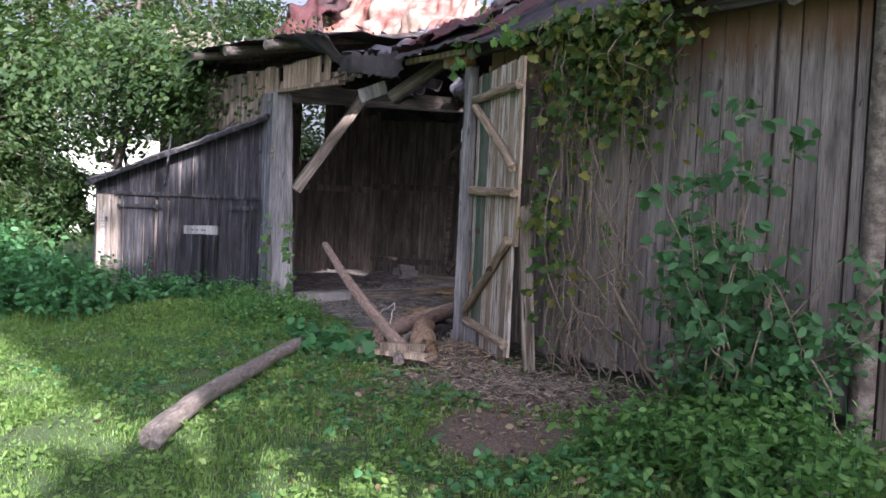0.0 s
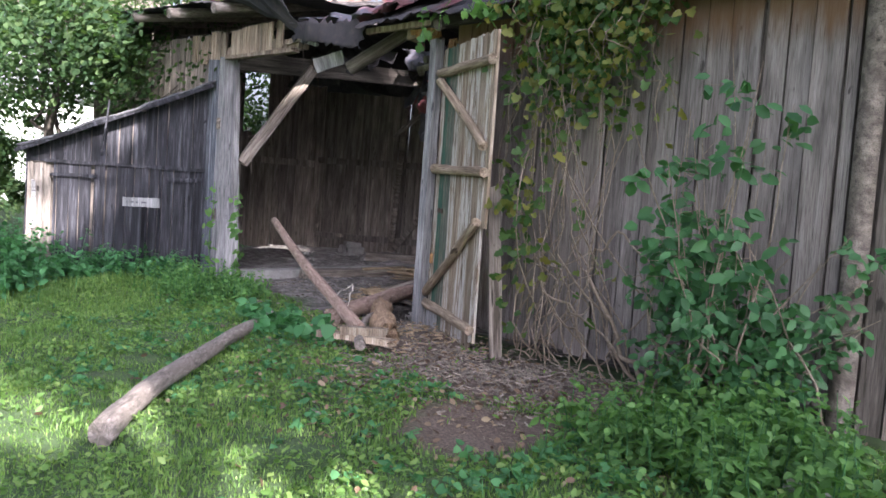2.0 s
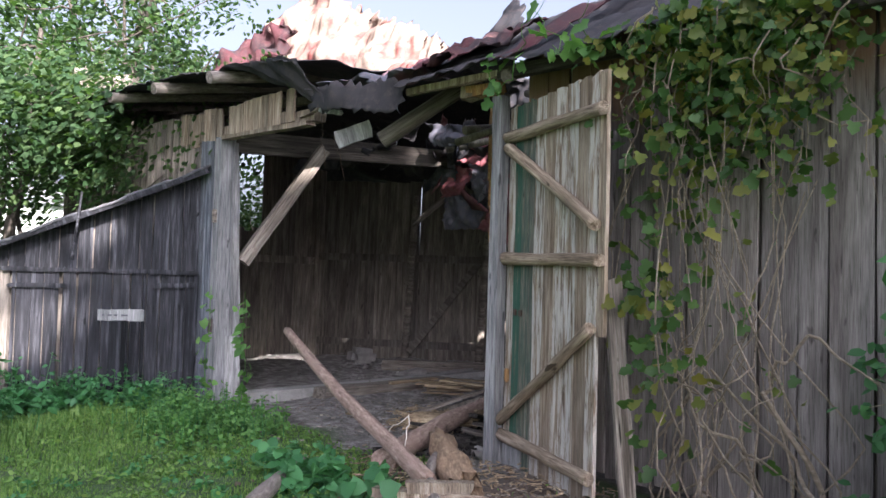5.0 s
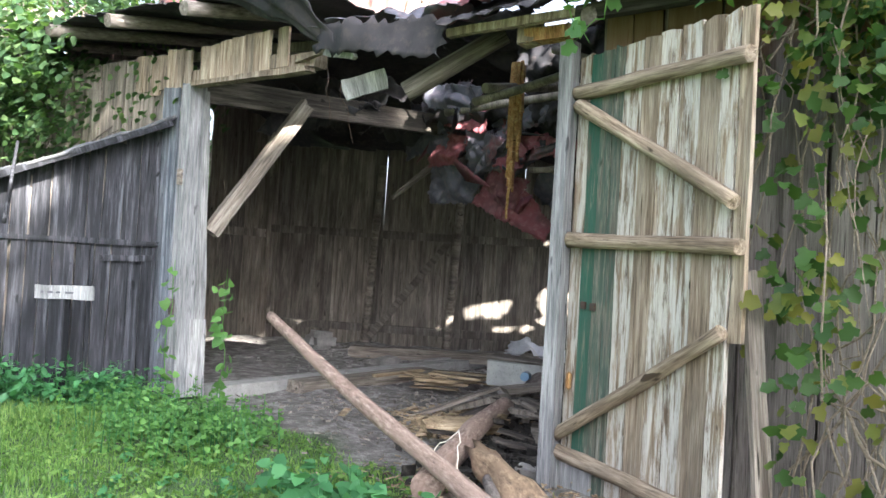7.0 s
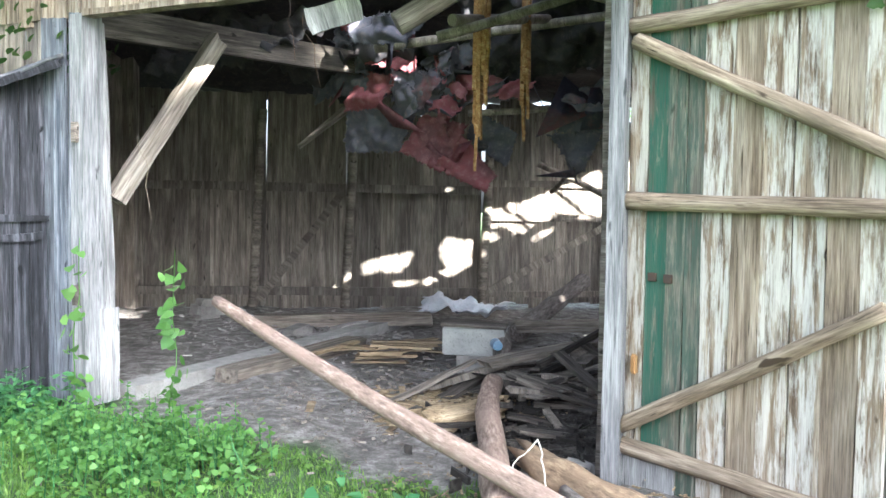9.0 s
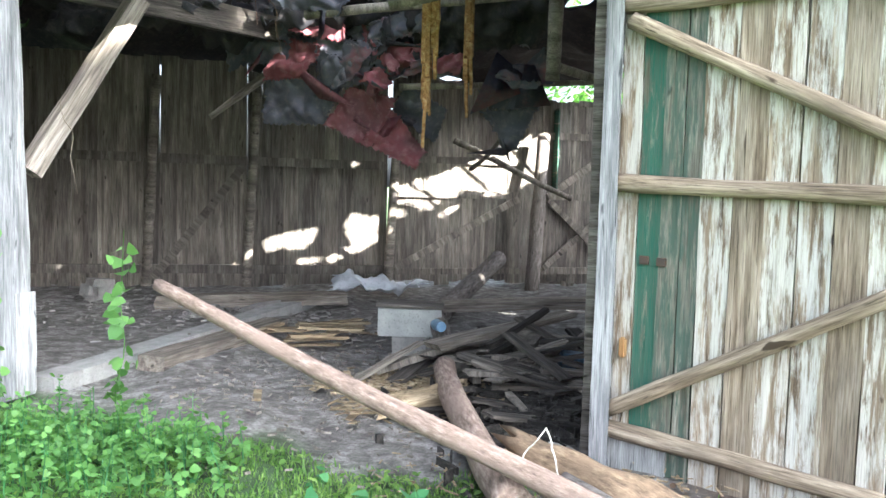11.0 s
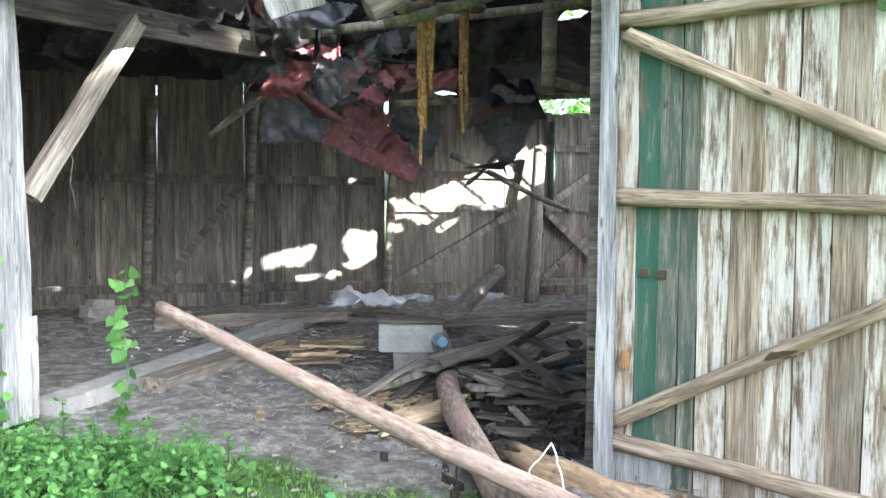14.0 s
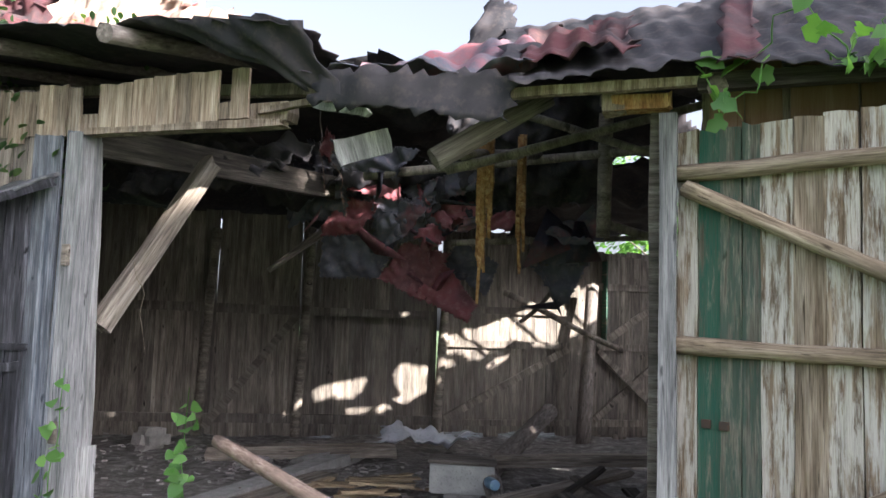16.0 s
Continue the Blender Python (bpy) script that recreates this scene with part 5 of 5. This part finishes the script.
tree("tree", (-11.0, -2.6, 0.0), (-10.8, -2.5, 3.4), 0.10, (-10.4, -2.4, 1.9), (1.5, 1.2, 1.3), 8000, 0.13, "dark bushy undergrowth tree behind the shed", LEAF_TREE, seed=17, boughs=12)
tree("tree", (-15.0, -5.5, 0.0), (-15.0, -5.2, 6.0), 0.18, (-14.2, -4.2, 3.9), (2.6, 2.4, 3.0), 12000, 0.16, "leafy tree beyond the nettles", LEAF_TREE, seed=18, boughs=12)

tree("tree", (14.5, -9.2, 0.0), (14.0, -8.9, 14.5), 0.14, (13.2, -8.8, 11.8), (2.0, 2.5, 2.3), 11500, 0.42, "tall shade tree across the yard", seed=19, boughs=18)

tree("tree", (-8.7, -2.5, 0.0), (-8.5, -2.4, 2.4), 0.06, (-8.4, -2.3, 1.5), (0.9, 0.7, 0.9), 7000, 0.11, "dark leafy bush at the shed's corner", seed=20, boughs=12)

# far house
house = thing("house", "pale green rendered house with grey roof", "house", (-31, 4.0, 0))
part("wall", block_bm(7, 6, 4.4, 0.02), HOUSE_WALL, house, "", pose(-31, 4.0, 0, 0, 0, 10))
rf = bmesh.new()
pr = [rf.verts.new(p) for p in ((-3.8, -3.4, 4.3), (3.8, -3.4, 4.3), (3.8, 3.4, 4.3), (-3.8, 3.4, 4.3), (-3.8, 0, 6.6), (3.8, 0, 6.6))]
for f in ((0, 1, 5, 4), (2, 3, 4, 5), (1, 2, 5), (3, 0, 4), (0, 3, 2, 1)):
    rf.faces.new([pr[k] for k in f])
part("roof", rf, HOUSE_ROOF, house, "", pose(-31, 4.0, 0, 0, 0, 10))
for y in (-1.4, 1.4):
    m = pose(-31, 4.0, 0, 0, 0, 10) @ pose(3.52, y, 1.4)
    w = part("window", block_bm(0.08, 1.0, 1.3, 0.01), WHITE, house, "", m)
    part("pane", block_bm(0.02, 0.8, 1.1, 0.0), PANE, w, "", m @ pose(0.04, 0, 0.1))


# low plants with upright stems
def herb_patch(name, n, where, hmin, hmax, leaf, mat, label, seed, shape="oval", per=16, cat="plants"):
    """Upright leafy stems in one object of stuff; where(rs) gives a place."""
    r = np.random.RandomState(seed)
    stems, pts, sz = [], [], []
    for i in range(n):
        x, y = where(r)
        if dirt_mask(x, y) > 0.35 or (dust_mask(x, y) > 0.5 and r.uniform() < 0.9):
            continue
        z = hz(x, y)
        h = r.uniform(hmin, hmax)
        dx, dy = r.normal(0, 0.12 * h), r.normal(0, 0.12 * h)
        stems.append([((x, y, z - 0.02), 0.006), ((x + dx * 0.4, y + dy * 0.4, z + h * 0.5), 0.005), ((x + dx, y + dy, z + h), 0.002)])
        for k in range(per):
            f = r.uniform(0.2, 1.0)
            pts.append((x + dx * f + r.normal(0, 0.03), y + dy * f + r.normal(0, 0.03), z + h * f))
            sz.append(leaf * r.uniform(0.6, 1.25) * (1.15 - 0.4 * f))
    t = thing(name, label, cat, (*where(r), 0.1), kind="stuff")
    part("stems", tube_bm(stems, 3), LEAF_NETTLE, t)
    part("leaves", leaf_mesh(name, pts, sz, shape, seed, 0.25), mat, t)
    return t


def ell(cx, cy, sx, sy):
    return lambda r: (r.normal(cx, sx), r.normal(cy, sy))


def strip(x0, y0, x1, y1, s):
    def f(r):
        k = r.uniform()
        return x0 + (x1 - x0) * k + r.normal(0, s), y0 + (y1 - y0) * k + r.normal(0, s)
    return f


herb_patch("nettles", 190, ell(-5.6, -3.7, 0.6, 0.55), 0.5, 0.95, 0.15, LEAF_NETTLE, "tall green nettles beside the shed", 21)
herb_patch("nettles", 120, ell(-7.2, -3.6, 0.9, 0.6), 0.6, 1.3, 0.15, LEAF_BUSH, "dark green nettles behind the shed", 22)
herb_patch("nettles", 170, ell(-4.7, -3.15, 0.45, 0.35), 0.45, 0.85, 0.12, LEAF_NETTLE, "tall green nettles beside the shed corner", 31)
herb_patch("weeds", 150, strip(-5.2, -2.1, -4.4, -0.6, 0.16), 0.15, 0.5, 0.10, LEAF_NETTLE, "weeds growing along the shed wall", 23)
herb_patch("weeds", 120, strip(-4.2, -1.0, -2.2, -0.85, 0.2), 0.12, 0.36, 0.05, LEAF_BRIGHT, "bright weeds before the threshold", 24, "heart")
herb_patch("weeds", 95, ell(-3.0, -1.2, 0.5, 0.3), 0.12, 0.42, 0.052, LEAF_BRIGHT, "bright weeds before the threshold", 25, "heart")
herb_patch("weeds", 120, strip(3.4, -0.75, 4.6, -1.2, 0.18), 0.15, 0.5, 0.10, LEAF_BRIGHT, "dense green weeds under the shrub", 26, "oval")
herb_patch("weeds", 300, ell(4.25, -1.55, 0.5, 0.32), 0.10, 0.42, 0.085, LEAF_BRIGHT, "dense green weeds before the shrub", 27)
herb_patch("weeds", 90, ell(3.3, -2.3, 0.8, 0.5), 0.03, 0.12, 0.07, LEAF_NETTLE, "low broad-leaved weeds in the grass", 28, "heart", 8)
herb_patch("weeds", 260, ell(0.8, -2.4, 1.8, 0.8), 0.03, 0.09, 0.065, LEAF_NETTLE, "low broad-leaved weeds in the grass", 29, "heart", 7)
herb_patch("weeds", 30, ell(-0.6, -1.55, 0.35, 0.15), 0.1, 0.35, 0.13, LEAF_NETTLE, "weeds beside the logs", 30, "heart", 9)


def hop(base, top, n, leaf, label, seed, mat=LEAF_BRIGHT):
    t = thing("climbing_plant", label, "plant", base)
    path = wander(base, top, 14, 0.12, seed, 0.006, 0.003)
    part("stem", tube_bm([path], 4), LEAF_BRIGHT, t)
    r = np.random.RandomState(seed)
    pts = [Vector(path[int(f * 14)][0]) + Vector(r.normal(0, 0.045, 3)) for f in r.uniform(0.02, 1, n)]
    part("leaves", leaf_mesh("leaves", [tuple(p) for p in pts], leaf * r.uniform(0.7, 1.3, n), "heart", seed, 0.3, (0.1, -0.8, 0.5)), mat, t)


hop((-3.0, -0.66, 0.22), (-2.90, -0.70, 1.56), 60, 0.085, "bright green climbing plant standing free", 41)
hop((-4.35, -0.28, 0.3), (-4.25, -0.30, 1.6), 26, 0.09, "small climber on the gate post", 42)


# shrub in front of the board wall
def shrub():
    t = thing("shrub", "dark green shrub growing against the board wall", "shrub", (3.75, -0.85, 0.2))
    rr = random.Random(4)
    stems, pts, sz = [], [], []
    for i in range(44):
        a = (3.75 + rr.gauss(0, 0.28), -0.8 + rr.gauss(0, 0.15), 0.2)
        hgt = rr.uniform(0.8, 1.6) if i > 12 else rr.uniform(1.7, 2.75)
        b = (3.85 + rr.gauss(0, 0.48 if i > 12 else 0.36), -0.75 + rr.gauss(0, 0.3), hgt)
        path = wander(a, b, 10, 0.25, 100 + i, 0.012, 0.003)
        stems.append(path)
        for k in range(9 if i > 12 else 8):
            f = rr.uniform(0.3, 1.0)
            c = Vector(path[int(f * 10)][0])
            side = Vector((rr.gauss(0, 1), rr.gauss(-0.3, 0.7), rr.gauss(0, 0.5))).normalized() * rr.uniform(0.08, 0.22)
            stems.append([(c, 0.003), (c + side, 0.002)])
            for _ in range(7 if i > 12 else 4):
                q = c + side * rr.uniform(0.5, 1.25) + Vector((rr.gauss(0, 0.035), rr.gauss(0, 0.035), rr.gauss(0, 0.035)))
                pts.append(tuple(q))
                sz.append(rr.uniform(0.06, 0.12) if i > 12 else rr.uniform(0.09, 0.15))
    tagged(part("stem_tangle", tube_bm(stems, 4), STEM, t), kind="stuff")
    part("leaves", leaf_mesh("leaves", pts, sz, "oval", 77, 0.5, (0.3, -0.7, 0.6)), LEAF_BUSH, t)


shrub()


# vines on the wall and eaves
def vines():
    t = thing("wild_vine", "tangled wild vine hanging over wall and gate", "vine", (2.1, -0.4, 3.2))
    rr = random.Random(8)
    stems, pts, sz = [], [], []
    for i in range(34):
        x = rr.uniform(1.45, 2.75)
        a = (x, rr.uniform(-0.62, -0.30), rr.uniform(3.2, 3.6))
        drop = rr.uniform(0.6, 3.1) if x < 2.3 else rr.uniform(0.4, 1.3)
        b = (x + rr.gauss(0, 0.28), rr.uniform(-0.65, -0.25), a[2] - drop)
        path = wander(a, b, 14, 0.42, 200 + i, 0.008, 0.003)
        stems.append(path)
        for k in range(int(drop * 5)):
            f = rr.uniform(0.0, 1.0)
            c = Vector(path[int(f * 14)][0])
            if c.z < 1.0 and rr.random() < 0.65:
                continue
            pts.append((c.x + rr.gauss(0, 0.08), c.y + rr.gauss(0, 0.05), c.z + rr.gauss(0, 0.07)))
            sz.append(rr.uniform(0.045, 0.11))
    for i in range(26):
        a = (rr.uniform(1.6, 2.9), rr.uniform(-0.5, -0.25), 0.25)
        b = (rr.uniform(1.5, 2.6), rr.uniform(-0.6, -0.25), rr.uniform(0.9, 3.4))
        stems.append(wander(a, b, 16, 0.55, 300 + i, 0.009, 0.004))
    for k in range(130):
        pts.append((rr.gauss(1.72, 0.14), rr.uniform(-0.75, -0.5), rr.gauss(1.55, 0.5)))
        sz.append(rr.uniform(0.06, 0.12))
    for k in range(1600):
        x = rr.gauss(2.15, 0.38)
        z = 3.52 - abs(rr.gauss(0, 0.46))
        pts.append((x, rr.uniform(-0.68, -0.3), z))
        sz.append(rr.uniform(0.04, 0.10))
    tagged(part("stem_tangle", tube_bm(stems, 4), STEM, t), kind="stuff")
    part("leaves", leaf_mesh("leaves", pts, sz, "lobed", 78, 0.6, (0.1, -0.9, 0.3)), LEAF_VINE, t)
    t2 = thing("grape_vine", "bright grape leaves along the eave", "vine", (0.8, -0.5, 3.3))
    stems, pts, sz = [], [], []
    for i in range(12):
        a = (rr.uniform(0.0, 1.9), -0.45, 3.45)
        b = (a[0] + rr.gauss(0, 0.2), -0.55, a[2] + rr.uniform(-0.35, 0.45))
        path = wander(a, b, 8, 0.15, 400 + i, 0.006, 0.002)
        stems.append(path)
        for k in range(3):
            c = Vector(path[rr.randint(0, 8)][0])
            pts.append((c.x + rr.gauss(0, 0.06), c.y + rr.gauss(-0.03, 0.03), c.z + rr.gauss(0, 0.05)))
            sz.append(rr.uniform(0.07, 0.17))
    tagged(part("stem_tangle", tube_bm(stems, 4), LEAF_BRIGHT, t2), kind="stuff")
    part("leaves", leaf_mesh("leaves", pts, sz, "lobed", 79, 0.5, (0.0, -0.9, 0.3)), LEAF_BRIGHT, t2)
    t3 = thing("bare_creeper", "thick bare brown creeper stems on the wall", "creeper", (2.6, -0.35, 0.3))
    for path in (wander((2.95, -0.4, 0.2), (2.35, -0.45, 1.1), 12, 0.25, 501, 0.022, 0.014), wander((2.35, -0.45, 1.1), (2.6, -0.4, 1.45), 8, 0.1, 502, 0.014, 0.01), wander((2.6, -0.4, 1.45), (3.0, -0.42, 1.2), 8, 0.1, 503, 0.01, 0.006), wander((2.9, -0.4, 0.3), (2.0, -0.4, 1.2), 12, 0.3, 504, 0.016, 0.008), wander((2.3, -0.45, 0.5), (1.7, -0.45, 1.3), 12, 0.2, 505, 0.014, 0.006)):
        part("stem", tube_bm([path], 6), STEM, t3)


vines()

# hanging wires
for a, b, k in (((-2.32, -0.25, 3.45), (-2.28, -0.22, 2.85), 1), ((-3.95, 0.0, 2.4), (-3.85, 0.05, 1.75), 2), ((-2.3, -0.1, 3.2), (-2.22, 0.0, 2.7), 3)):
    solo("hanging_wire", tube_bm([wander(a, b, 10, 0.08, 600 + k, 0.003, 0.002)], 4), STEM if k == 2 else IRON, "thin wire dangling from the broken roof edge", "wire", group="hanging wires")

# ---- grass ----
N = 330000
x, y = rs.uniform(-9.5, 10.0, N), rs.uniform(-9.0, -0.35, N)
keep = rs.uniform(0, 1, N) > np.maximum(dirt_mask(x, y) * 0.985, dust_mask(x, y) * 0.97)
keep &= rs.uniform(0, 1, N) < np.minimum((y + 9.0) / 1.6, (10.0 - x) / 2.0)
keep &= ~((x < -4.75) & (y > -2.3 + (-5.65 - x) * -0.0) & (y > -0.2 + (x + 4.74) * 2.36))
x, y = x[keep], y[keep]
patch = np.sin(x * 2.1 + 1.3) * np.cos(y * 2.7) + 0.6 * np.sin(x * 5.3 + y * 4.1)
h = (0.042 + 0.020 * patch).clip(0.022) * rs.uniform(0.5, 1.6, len(x)) + 0.10 * smooth01((-x - 2.2) / 2.0) * rs.uniform(0.2, 1, len(x))
solo("grass", blade_mesh("grass", x, y, height(x, y) - 0.005, h, 0.0042 * rs.uniform(0.6, 1.5, len(x)), 6), GRASS, "short trodden green grass of the yard", "grass", kind="stuff")
n = 60000
x, y = rs.uniform(-6.5, 8.0, n), rs.uniform(-7.0, -0.5, n)
tuft = np.sin(x * 3.3 + 0.7) * np.cos(y * 2.9 + 0.4) + 0.8 * np.sin(x * 7.1 - y * 5.7) + rs.normal(0, 0.5, n)
ok = (tuft > 0.1) & (rs.uniform(0, 1, n) > np.maximum(dirt_mask(x, y), dust_mask(x, y)) * 0.98) & ~((x < -4.6) & (y > -0.2 + (x + 4.74) * 2.36))
x, y = x[ok], y[ok]
lm = leaf_mesh("lawn_weeds", np.stack([x, y, height(x, y) + rs.uniform(0.015, 0.07, len(x))], 1), rs.uniform(0.022, 0.065, len(x)), "oval", 12, 0.0)
solo("lawn_weeds", lm, GRASS, "small broad leaves of clover and plantain in the grass", "plants", kind="stuff")
n = 1600
x, y = rs.normal(2.0, 1.3, n), rs.normal(-1.5, 0.9, n)
ok = y < -0.35
x, y = x[ok], y[ok]
lm = leaf_mesh("fallen_leaves", np.stack([x, y, height(x, y) + 0.03], 1), rs.uniform(0.03, 0.075, len(x)), "oval", 9, 0.05)
solo("fallen_leaves", lm, LITTER, "dry brown leaves scattered on the ground", "leaves", kind="stuff")
